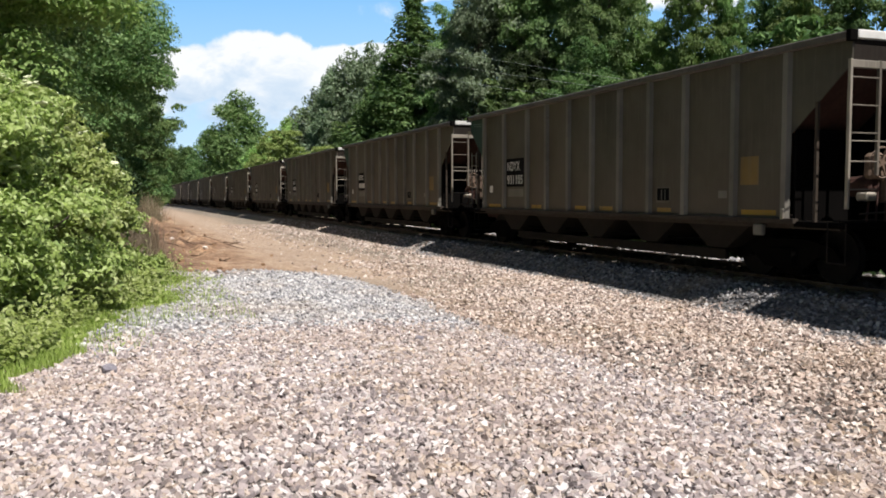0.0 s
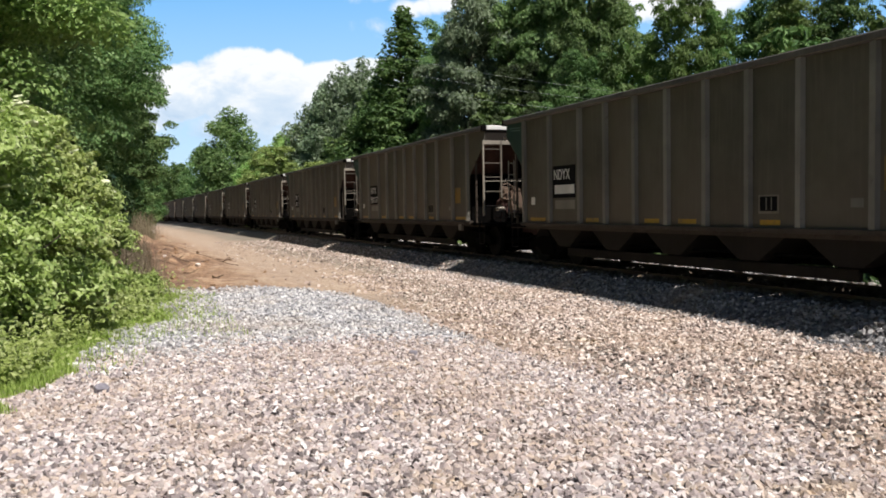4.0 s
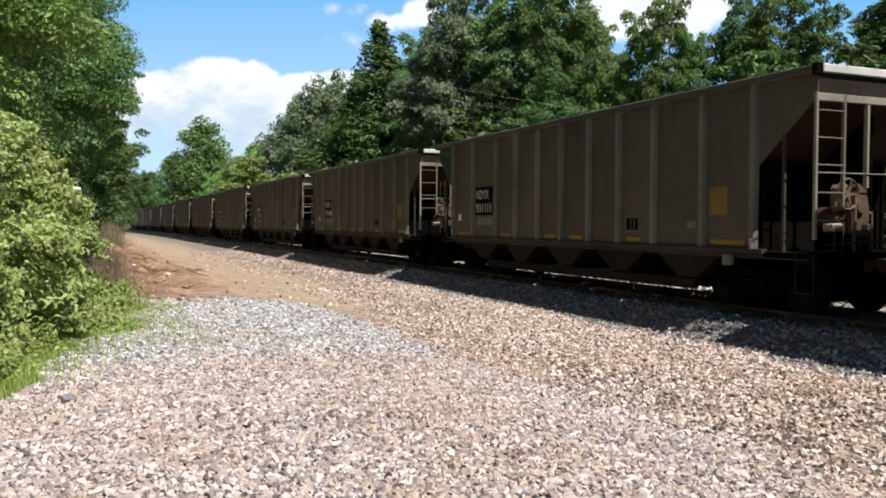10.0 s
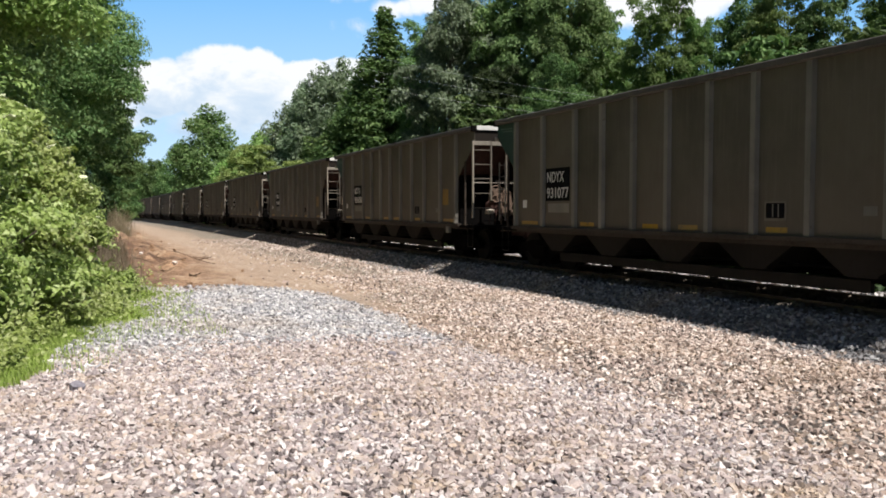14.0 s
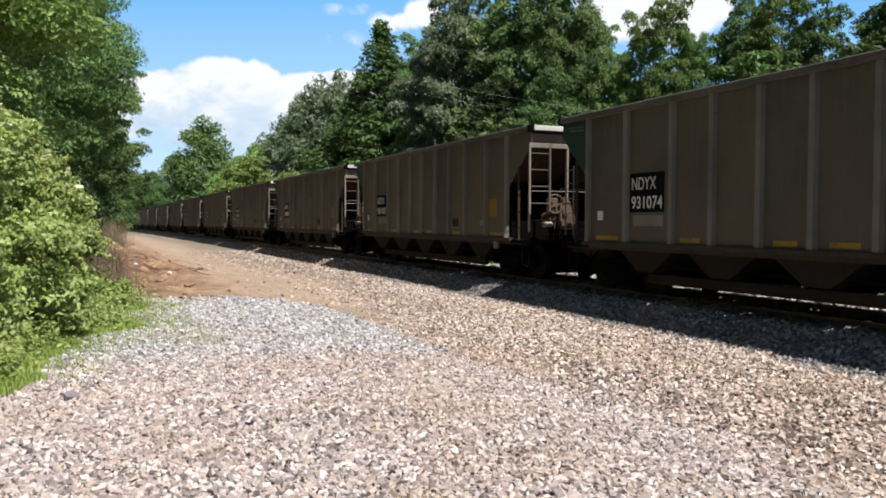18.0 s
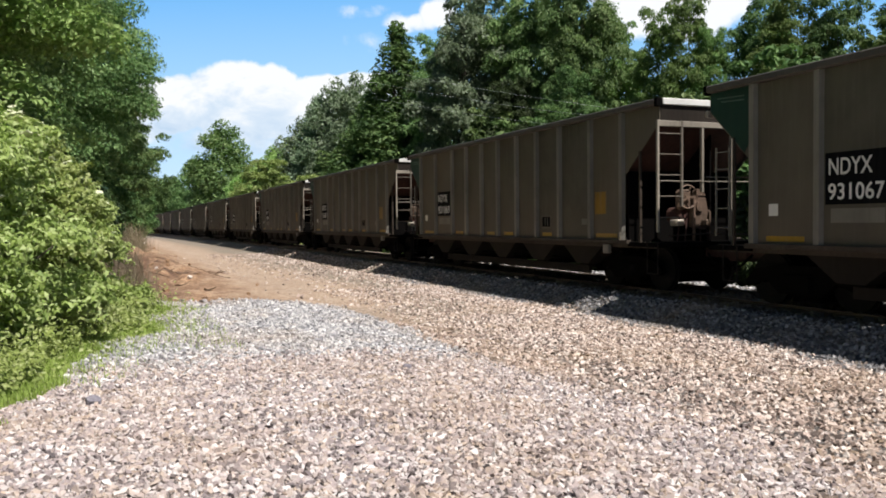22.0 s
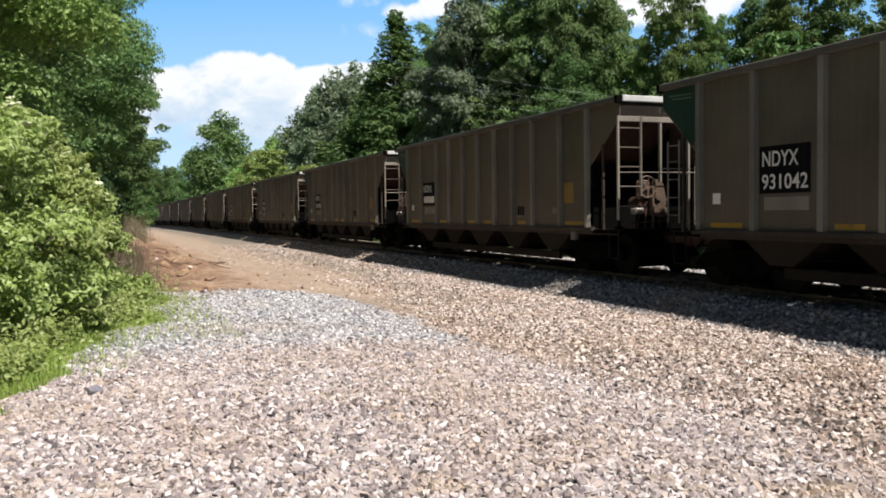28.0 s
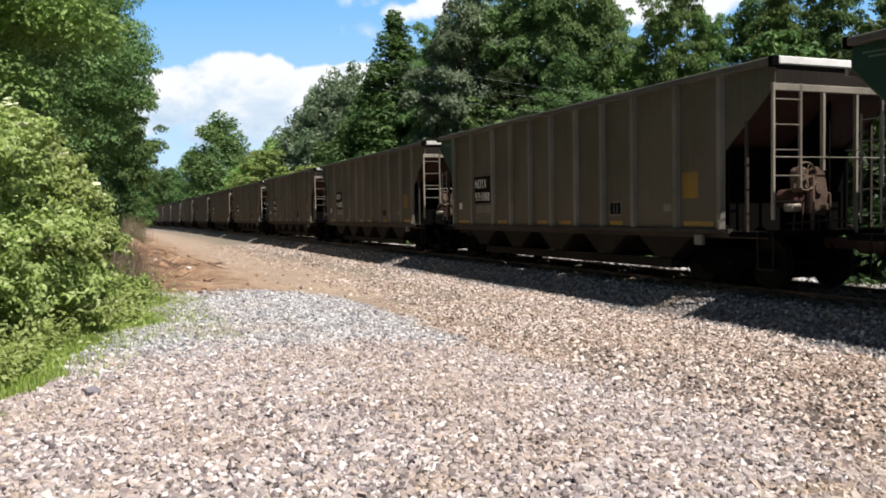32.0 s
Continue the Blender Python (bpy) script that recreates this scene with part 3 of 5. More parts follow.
    bm = B()
    box(bm, x - 0.012, x + 0.002, 10.99 - MID, 12.08 - MID, 1.66, 2.46)
    board = part("number_board", bm, M_BLACK, car, "black board with white reporting marks")
    lettering("NDYX", 0.36, board, x - 0.014, 12.03 - MID, 2.12, 0.77)
    bm = B()
    box(bm, x - 0.004, x + 0.003, 11.02 - MID, 11.98 - MID, 1.38, 1.60)
    part("data_patch", bm, M_POST, car, "faded pale lettering patch")
    bm = B()
    box(bm, x - 0.004, x + 0.002, 1.95 - MID, 2.40 - MID, 1.60, 2.10)
    part("yellow_placard", bm, M_YELLOW, car, "faded yellow painted square")
    for y0, y1 in ((12.50, 13.32), (9.97, 10.52), (7.70, 8.20), (6.54, 7.08), (4.40, 4.86), (1.52, 2.36)):
        bm = B()
        box(bm, x - 0.004, x + 0.002, y0 - MID, y1 - MID, 1.07, 1.16)
        part("reflector_stripe", bm, M_STRIPE, car, "yellow reflective stripe")
    bm = B()
    box(bm, x - 0.006, x + 0.002, 13.06 - MID, 13.26 - MID, 1.50, 1.70)
    part("tag_plate", bm, M_WHITE, car, "small white tag plate")
    bm = B()
    box(bm, x - 0.006, x + 0.002, 4.425 - MID, 4.895 - MID, 1.265, 1.585)
    plate = part("inspection_plate", bm, M_RUNG, car, "white-edged inspection plate")
    bm = B()
    box(bm, x - 0.009, x - 0.004, 4.46 - MID, 4.86 - MID, 1.31, 1.56)
    part("panel", bm, M_BLACK, plate)
    for yy in (4.58, 4.70):
        bm = B()
        box(bm, x - 0.011, x - 0.007, yy - MID, yy + 0.02 - MID, 1.33, 1.54)
        part("bar", bm, M_POST, plate)
    bm = B()
    box(bm, x - 0.004, x + 0.002, 2.75 - MID, 2.98 - MID, 1.36, 1.50)
    part("stencil_patch", bm, M_POST, car)
    bm = B()
    prism(bm, [(13.71 - MID, 3.76), (13.71 - MID, 2.78), (f - 0.92, 2.62), (f - 0.06, 3.44), (f - 0.06, 3.76)], 0, x - 0.012, x - 0.004)
    panel = part("green_panel", bm, M_GREEN, car, "dark green painted corner panel")
    bm = B()
    for k in range(2):
        prism(bm, [(13.84 - MID, 3.60 - 0.07 * k), (f - 0.24 - 0.1 * k, 3.63 - 0.07 * k), (f - 0.24 - 0.1 * k, 3.655 - 0.07 * k), (13.84 - MID, 3.625 - 0.07 * k)], 0, x - 0.015, x - 0.011)
    part("pale_lines", bm, M_PALE, panel, "faded pale green painted lines")
    bm = B()
    box(bm, -HALF - 0.015, -HALF + 0.05, 1.25 - MID, 1.33 - MID, Z_SILL + 0.02, 1.19, 0.01)
    part("corner_bracket", bm, M_LADDER, car)
    bm = B()
    box(bm, -HALF + 0.0, -HALF + 0.1, 1.75 - MID, 1.98 - MID, 0.72, 0.92, 0.02)
    part("side_lamp_plate", bm, M_POST, car)
    for yy in (r + 0.35, f - 0.45):
        bm = B()
        rod(bm, (-HALF + 0.02, yy, 0.35), (-HALF + 0.02, yy, 0.98), 0.013, 6)
        rod(bm, (-HALF + 0.02, yy - 0.35, 0.35), (-HALF + 0.02, yy - 0.35, 0.98), 0.013, 6)
        rod(bm, (-HALF + 0.02, yy - 0.35, 0.35), (-HALF + 0.02, yy, 0.35), 0.013, 6)
        part("stirrup_step", bm, M_BAY, car)
    return car


# shifts fitting the cars to the camera's view: seconds, metres ahead of even slowing
FIT_SHIFT = ((0, 0.11), (1, 0.05), (2, 0.08), (5, 0.05), (6, 0.11), (7, 0.06), (8, 0.045), (9, 0.09), (10, 0.10), (11, 0.09), (12, 0.14), (13, 0.10), (14, 0.17), (15.5, 0.40), (17, 0.57),
        (18, 0.52), (19, 0.32), (20, 0.18), (21, 0.17), (22, 0.17), (23, 0.03), (24, 0.0), (25, 0.02), (28, 0.02), (30, 0.05), (32, 0.06))


def travelled(t):
    even = 9.2916 + 11.4026 * t - 0.0085372 * t * t + 4.408e-5 * t ** 3
    return even + float(np.interp(t, [q[0] for q in FIT_SHIFT], [q[1] for q in FIT_SHIFT]))


NUMBERS = {0: "931105", -1: "931115", -2: "931117", -4: "931122", -5: "931102", -6: "931054", -7: "931111", -8: "931090", -9: "931078", -10: "931077", -12: "931101",
           -13: "931074", -14: "931073", -15: "931069", -16: "931067", -17: "931061", -18: "931096", -20: "931042", -21: "931092", -22: "931088"}
FIRST, LAST = 12, -24
car = make_car()
CARS = []
for n in range(FIRST, LAST - 1, -1):
    ob = car if n == FIRST else copy_thing(car, pose(0, 0, 0))
    CARS.append((n, ob))
for n, ob in CARS:
    tagged(ob, "weathered taupe steel coal hopper car rolling on the track", "train car", "cars of the coal train")
    board = [o for o in ob.children if o.name.startswith("number_board")][0]
    if n in NUMBERS:
        lettering(NUMBERS[n], 0.35, board, -HALF + 0.074, 12.03 - MID, 1.74, 0.94)
    else:
        bm = B()
        box(bm, -HALF + 0.072, -HALF + 0.08, 11.02 - MID, 11.98 - MID, 1.76, 1.98)
        part("number_bar", bm, M_LETTER, board)
    ob.matrix_basis = line_pose(travelled(0) + LENGTH * n + MID)

track = empty("railway_track")
tagged(track, "pair of steel rails on dark ties in ballast", "railway track", "", "structure")
for s in (-1, 1):
    prof = [(-0.036, 0.0), (0.036, 0.0), (0.036, -0.035), (0.01, -0.05), (0.01, -0.145), (0.07, -0.17), (-0.07, -0.17), (-0.01, -0.145), (-0.01, -0.05), (-0.036, -0.035)]
    vs, fs = [], []
    stops = list(range(-60, 620, 10))
    for y in stops:
        for dx, dz in prof:
            vs.append((line_x(y) + s * 0.755 + dx, y, line_z(y) + dz))
    k = len(prof)
    for i in range(len(stops) - 1):
        for j in range(k):
            fs.append((i * k + j, i * k + (j + 1) % k, (i + 1) * k + (j + 1) % k, (i + 1) * k + j))
    part_from("rail", vs, fs, M_RAIL, track)
bm = B()
box(bm, -1.3, 1.3, -0.11, 0.11, -0.35, -0.17, 0.015)
tie = part("tie", bm, M_TIE, track)
tie.location = (line_x(-12), -12, RAIL_TOP)
for i in range(1, 150):
    y = -12 + 0.52 * i
    t2 = new("tie", tie.data)
    t2.parent = track
    t2.location = (line_x(y), y, line_z(y))


# ---- the ground ----
def smooth(a, b, v):
    t = np.clip((v - a) / (b - a), 0, 1)
    return t * t * (3 - 2 * t)


def wobble(x, y, scale, seed):
    """Smooth uneven numbers between about -1 and 1."""
    out = np.zeros_like(x)
    rng = np.random.RandomState(seed)
    for k in range(7):
        a, f, p = rng.uniform(0, 6.28), scale * (1.0 + 0.55 * k), rng.uniform(0, 6.28)
        out += np.sin(f * (x * np.cos(a) + y * np.sin(a)) + p + 0.7 * np.sin(0.6 * f * (y * np.cos(a) - x * np.sin(a)))) / (1 + 0.5 * k)
    return out / 2.6


def ground_z(x, y):
    """Height of the ground: a gravel lot, a shallow swale, the ballast bed, a cut bank to the woods."""
    x, y = np.asarray(x, float), np.asarray(y, float)
    bend = 0.69e-4 * np.maximum(0, y - 30) ** 2
    drop = -0.17e-4 * np.maximum(0, y - 30) ** 2
    u = x + bend
    z = -0.26 * smooth(2.5, 6.0, u) + 0.015 * wobble(x, y, 1.6, 3)
    bed = smooth(9.25, 10.35, u) * (1 - smooth(13.3, 14.4, u))
    z = z * (1 - bed) + bed * 0.10
    z = z - 0.9 * smooth(17.0, 19.0, u) + 2.0 * smooth(22, 40, u)
    left = smooth(-1.0, -7.0, u)
    z = z + left * (0.5 + 0.8 * smooth(14, 40, y))
    heap = smooth(17, 24, y) * (1 - smooth(60, 90, y)) * smooth(5.0, 0.5, u) * smooth(-4.0, 0.0, u)
    z = z + heap * (0.10 + 0.50 * np.abs(wobble(x, y, 0.9, 5)) + 0.40 * np.abs(wobble(x, y, 2.3, 8)) ** 1.5 * smooth(3.6, 0.5, u))
    bank = smooth(45, 75, y) * smooth(3.5, -1.0, u) * 1.4
    return z + bank + drop


def fast_mesh(name, verts, faces, mat, parent=None, label="", smooth_shade=False):
    """A mesh from arrays of corners and equal-sided faces."""
    me = bpy.data.meshes.new(name)
    nf, k = faces.shape
    me.vertices.add(len(verts))
    me.vertices.foreach_set("co", np.ascontiguousarray(verts, np.float32).ravel())
    me.loops.add(nf * k)
    me.loops.foreach_set("vertex_index", np.ascontiguousarray(faces, np.int32).ravel())
    me.polygons.add(nf)
    me.polygons.foreach_set("loop_start", np.arange(0, nf * k, k, dtype=np.int32))
    me.polygons.foreach_set("use_smooth", np.full(nf, smooth_shade))
    me.update(calc_edges=True)
    me.materials.append(mat)
    ob = new(name, me)
    ob.parent = parent
    return tagged(ob, label)


def spaced(fine_lo, fine_hi, step, far_lo, far_hi, growth=1.22):
    v = list(np.arange(fine_lo, fine_hi + step / 2, step))
    d, e = step, v[-1]
    while e < far_hi:
        d *= growth
        e += d
        v.append(e)
    d, e, pre = step, v[0], []
    while e > far_lo:
        d *= growth
        e -= d
        pre.append(e)
    return np.array(pre[::-1] + v)


gx, gy = spaced(-5, 16, 0.14, -2500, 2500), spaced(2, 46, 0.2, -2500, 3000)
GX, GY = np.meshgrid(gx, gy)
GZ = ground_z(GX, GY)
far = np.hypot(GX, GY)
GZ = np.where(far > 260, -0.5, GZ)
vs = np.stack([GX.ravel(), GY.ravel(), GZ.ravel()], 1)
w = len(gx)
idx = np.arange(len(gy) * w).reshape(len(gy), w)
fs = np.stack([idx[:-1, :-1].ravel(), idx[:-1, 1:].ravel(), idx[1:, 1:].ravel(), idx[1:, :-1].ravel()], 1)
ground = fast_mesh("ground", vs, fs, M_GROUND, None, "", True)
tagged(ground, "gravel lot with tan dirt, ballast shoulder and grassy verge", "ground", "", "structure")
U = GX + 0.69e-4 * np.maximum(0, GY - 30) ** 2
N1, N2 = wobble(GX, GY, 0.9, 11), wobble(GX, GY, 2.7, 12)
EDGE_Y = 18.2 + 0.5 * N1 + 0.3 * N2
dirt = smooth(-0.4, 0.8, (GY - EDGE_Y)) * (1 - smooth(6.2, 8.2, U + 0.5 * N1))
strip = smooth(4.7, 5.1, U + 0.2 * N2) * (1 - smooth(5.5, 6.3, U + 0.25 * N1)) * smooth(7, 10, GY)
dirt = np.clip(np.maximum(dirt, 0.75 * strip), 0, 1)
tan = smooth(4.9, 5.6, U + 0.25 * N1) * smooth(10, 15, GY)
lane = -1.15 + 0.22 * (GY - 9.2) + 0.35 * wobble(GX, GY, 1.1, 31)
grass = np.maximum(smooth(0.15, -0.35, GX - np.where(GY < 17, lane, 0.75 - 0.1 * (GY - 17)) + 0.32 * N2 + 0.2 * wobble(GX, GY, 6.0, 33)), smooth(17.2, 18.0, U))
col = np.stack([dirt, tan, grass, np.ones_like(dirt)], -1).reshape(-1, 4).astype(np.float32)
att = ground.data.color_attributes.new("zone", "FLOAT_COLOR", "POINT")
att.data.foreach_set("color", col.ravel())

# ---- loose stones ----
SLAB = np.array([(x, y, z) for z in (-1, 1) for y in (-1, 1) for x in (-1, 1)], float) * 0.72
SLAB_F = np.array([(0, 2, 3), (0, 3, 1), (4, 5, 7), (4, 7, 6), (0, 1, 5), (0, 5, 4), (1, 3, 7), (1, 7, 5), (3, 2, 6), (3, 6, 7), (2, 0, 4), (2, 4, 6)])


def turns(rng, n, tilt):
    """Random turns: any way round, tipped by up to tilt."""
    a, b, c = rng.uniform(0, 6.283, n), rng.normal(0, tilt, n), rng.normal(0, tilt, n)
    ca, sa, cb, sb, cc, sc = np.cos(a), np.sin(a), np.cos(b), np.sin(b), np.cos(c), np.sin(c)
    o, l = np.zeros(n), np.ones(n)
    rz = np.stack([ca, -sa, o, sa, ca, o, o, o, l], 1).reshape(n, 3, 3)
    rx = np.stack([l, o, o, o, cb, -sb, o, sb, cb], 1).reshape(n, 3, 3)
    ry = np.stack([cc, o, sc, o, l, o, -sc, o, cc], 1).reshape(n, 3, 3)
    return rx @ ry @ rz


def stones(name, x0, x1, y0, y1, step, size, keep, mat, label, seed):
    rng = np.random.RandomState(seed)
    px, py = np.meshgrid(np.arange(x0, x1, step), np.arange(y0, y1, step))
    px, py = px.ravel(), py.ravel()
    px, py = px + rng.uniform(-0.6, 0.6, len(px)) * step, py + rng.uniform(-0.6, 0.6, len(py)) * step
    ok = rng.uniform(0, 1, len(px)) < keep(px, py)
    px, py = px[ok], py[ok]
    n = len(px)
    r = size * np.minimum(np.exp(rng.normal(0, 0.34, n)), 1.55) * 0.5
    shape = SLAB[None] * rng.uniform(0.55, 1.25, (n, 8, 3)) + rng.normal(0, 0.10, (n, 8, 3))
    shape = shape * np.stack([rng.uniform(0.9, 1.55, n), rng.uniform(0.7, 1.1, n), rng.uniform(0.35, 0.75, n)], 1)[:, None, :]
    p = np.einsum("nij,nkj->nki", turns(rng, n, 0.62), shape * r[:, None, None])
    p += np.stack([px, py, ground_z(px, py) + r * rng.uniform(0.1, 0.5, n)], 1)[:, None, :]
    f = (SLAB_F[None] + 8 * np.arange(n)[:, None, None]).reshape(-1, 3)
    ob = fast_mesh(name, p.reshape(-1, 3), f, mat)
    return tagged(ob, label, "gravel", "", "stuff")


def lot_keep(x, y):
    e = 18.2 + 0.5 * wobble(x, y, 0.9, 11) + 0.3 * wobble(x, y, 2.7, 12)
    edge = (-1.0 + 0.22 * (y - 9.2))
    return (smooth(5.7, 4.8, x) * smooth(10, 6, y) + smooth(5.1, 4.5, x + 0.2 * wobble(x, y, 1.3, 14)) * smooth(6, 10, y)) * smooth(1.5, -0.8, y - e) * smooth(-0.85, 0.2, x - edge + 0.25 * wobble(x, y, 2.7, 12)) * (x < 1.3 * y + 0.6)


def shoulder_keep(x, y):
    return np.maximum(smooth(5.3, 6.6, x + 0.3 * wobble(x, y, 0.9, 11)), (0.5 + 0.3 * smooth(9, 6, y)) * smooth(4.6, 5.2, x) * smooth(17, 12, y)) * (0.75 + 0.25 * smooth(7, 9, x)) * (1 - 0.72 * smooth(13.0, 18, y + 0.8 * wobble(x, y, 0.8, 51)) * smooth(9.0, 7.6, x))


def far_lot(x, y):
    return lot_keep(x, y) * smooth(8.3, 12.2, y + 1.5 * wobble(x, y, 0.55, 21) + 0.5 * wobble(x, y, 1.9, 22))


def near_lot(x, y):
    return lot_keep(x, y) * (1 - smooth(8.3, 12.2, y + 1.5 * wobble(x, y, 0.55, 21) + 0.5 * wobble(x, y, 1.9, 22)))


stones("gravel", -2.6, 5.8, 6.6, 19.2, 0.042, 0.053, far_lot, M_STONE, "pale blue-grey crushed stone covering the lot", 1)
stones("gravel", -2.6, 5.8, 3.1, 14.4, 0.035, 0.047, near_lot, M_WARM, "pale warm grey crushed stone covering the lot", 7)
stones("ballast", 4.6, 10.3, 1.8, 24, 0.042, 0.050, lambda x, y: shoulder_keep(x, y) * smooth(9.65, 8.95, x + 0.3 * wobble(x, y, 1.0, 41)), M_BALLAST, "tan ballast stones along the track", 2)
# Darker stones start about where the train's shadow edge falls
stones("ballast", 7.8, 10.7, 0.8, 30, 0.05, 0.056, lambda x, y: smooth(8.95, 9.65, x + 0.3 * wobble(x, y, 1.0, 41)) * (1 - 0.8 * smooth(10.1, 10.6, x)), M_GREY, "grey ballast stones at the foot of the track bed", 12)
stones("ballast", 5.2, 10.3, 24, 56, 0.10, 0.065, lambda x, y: shoulder_keep(x, y) * 0.7, M_BALLAST, "tan ballast stones farther along the track", 3)
# Blackened stones stand in for the shade at and under the train
stones("ballast", 10.0, 10.8, 1, 30, 0.055, 0.058, lambda x, y: 0.9 * smooth(10.1, 10.6, x), M_SHADED, "ballast stones darkened for shade beside the rail", 14)
stones("ballast", 10.7, 13.4, 0, 34, 0.11, 0.10, lambda x, y: 0.9 + 0 * x, M_SHADED, "ballast stones darkened for shade between the rails", 4)
stones("ballast", 13.4, 17.4, 0, 40, 0.13, 0.10, lambda x, y: 0.9 + 0 * x, M_STONE, "pale ballast stones beyond the rails", 6)
stones("gravel", -0.5, 6.2, 18.0, 48, 0.30, 0.075, lambda x, y: 0.14 * smooth(2.5, 5.5, x), M_BALLAST, "scattered stones on tan dirt", 5)

M_CLOD = plain_rough("brown earth clods", (0.16, 0.085, 0.045), (0.38, 0.24, 0.14), 5, 0.95, 0.03)
tagged(stones("clods", -0.4, 5.2, 19.0, 60, 0.34, 0.13, lambda x, y: smooth(4.4, 0.8, x) * 0.10, M_CLOD, "brown earth clods on a dirt heap", 15), "", "earth clods")


def rock(x, y, size, seed, mat, label):
    """A single larger broken stone, half sunk in the gravel."""
    rng = np.random.RandomState(seed)
    bm = B()
    bmesh.ops.create_icosphere(bm, subdivisions=2, radius=1.0)
    for v in bm.verts:
        v.co = Vector([max(-0.75, min(0.75, q)) for q in v.co]) * (1 + 0.25 * noise.noise(v.co * 1.7 + Vector((seed, 0, 0))))
        v.co = Vector((v.co.x * size[0], v.co.y * size[1], v.co.z * size[2]))
    ob = part("rock", bm, mat)
    ob.matrix_basis = pose(x, y, float(ground_z(x, y)) + size[2] * 0.35, 6, -5, rng.uniform(0, 180))
    return tagged(ob, label, "rock")


M_ROCK = plain_rough("purplish grey rock", (0.13, 0.12, 0.14), (0.30, 0.275, 0.30), 12, 0.85, 0.02)
rock(-0.19, 8.65, (0.12, 0.085, 0.075), 3, M_ROCK, "purplish grey rock lying in pale gravel")
rock(5.80, 8.50, (0.10, 0.06, 0.05), 5, M_TIE, "dark weathered chunk lying on tan ballast")
rock(3.30, 9.30, (0.07, 0.05, 0.055), 8, M_ROCK, "dark grey rock lying in pale gravel")
rock(-0.55, 10.2, (0.12, 0.07, 0.05), 9, M_STONE, "pale flat stone at the edge of grass")


def fallen_branch(x, y, length, turn, seed):
    """A crooked dead stick with two side twigs, lying on the earth."""
    rng = np.random.RandomState(seed)
    c, d = math.cos(radians(turn)), math.sin(radians(turn))
    spine = []
    for i in range(6):
        q = length * (i / 5 - 0.5)
        px, py = x + q * c + rng.normal(0, 0.04) * d, y + q * d + rng.normal(0, 0.04) * c
        spine.append((Vector((px, py, float(ground_z(px, py)) + rng.uniform(0, 0.03))), 0.026 * (1 - 0.13 * i)))
    bm = B()
    for (a, ra), (b, rb) in zip(spine, spine[1:]):
        rod(bm, a, b + (b - a) * 0.04, (ra + rb) / 2, 6)
    for i in (2, 3):
        a = spine[i][0]
        rod(bm, a, a + Vector((rng.uniform(-0.3, 0.3), rng.uniform(-0.3, 0.3), rng.uniform(0.02, 0.10))), 0.013, 5)
    return tagged(part("fallen_branch", bm, M_STICK), "dark dead branch lying on brown earth", "branch", "dead branches on the dirt")


M_STICK = plain_rough("dark dead wood", (0.06, 0.035, 0.022), (0.22, 0.14, 0.09), 9, 0.9, 0.02)
for k, (x, y, length, turn) in enumerate(((1.12, 24.8, 0.9, 14), (1.75, 25.7, 1.0, 20), (1.45, 22.9, 1.2, 22), (2.1, 24.2, 0.6, -18), (2.9, 26.8, 1.3, 8), (3.5, 29.4, 1.0, 40), (0.7, 27.5, 0.8, -20), (0.5, 30.5, 1.2, 30), (1.6, 28.0, 0.9, -6), (2.3, 21.4, 0.45, 60), (0.62, 44.0, 1.6, 25), (0.85, 47.0, 1.8, -15), (0.55, 50.0, 1.7, 50), (1.0, 52.0, 1.5, 5), (0.5, 40.5, 1.3, -40))):
    fallen_branch(x, y, length, turn, 200 + k)
for k, (x, y, q, m) in enumerate(((1.2, 20.4, 0.085, M_CLOD), (2.0, 23.3, 0.07, M_BALLAST), (0.75, 29.4, 0.08, M_BALLAST), (2.1, 60.0, 0.22, M_BALLAST), (1.3, 26.6, 0.06, M_BALLAST), (3.1, 20.2, 0.06, M_CLOD))):
    rock(x, y, (q * 1.2, q, q * 0.8), 30 + k, m, "brown lump of earth on the dirt" if m is M_CLOD else "pale stone lying on the dirt")


# ---- plants ----
def leaves(rng, pos, normal, size, curl=0.25, slim=0.30):
    """A four-cornered, slightly folded leaf at each place."""
    n = len(pos)
    nrm = normal / np.maximum(np.linalg.norm(normal, axis=1, keepdims=True), 1e-6)
    ref = rng.normal(0, 1, (n, 3))
    t = np.cross(nrm, ref)
    t /= np.maximum(np.linalg.norm(t, axis=1, keepdims=True), 1e-6)
    s = np.cross(nrm, t)
    L = (size * rng.uniform(0.65, 1.35, n))[:, None]
    v = np.stack([pos - t * L * 0.55, pos + s * L * slim + nrm * L * curl * 0.4, pos + t * L * 0.55 - nrm * L * curl * 0.5, pos - s * L * slim + nrm * L * curl * 0.4], 1)
    f = np.arange(4 * n).reshape(n, 4)
    return v.reshape(-1, 3), f


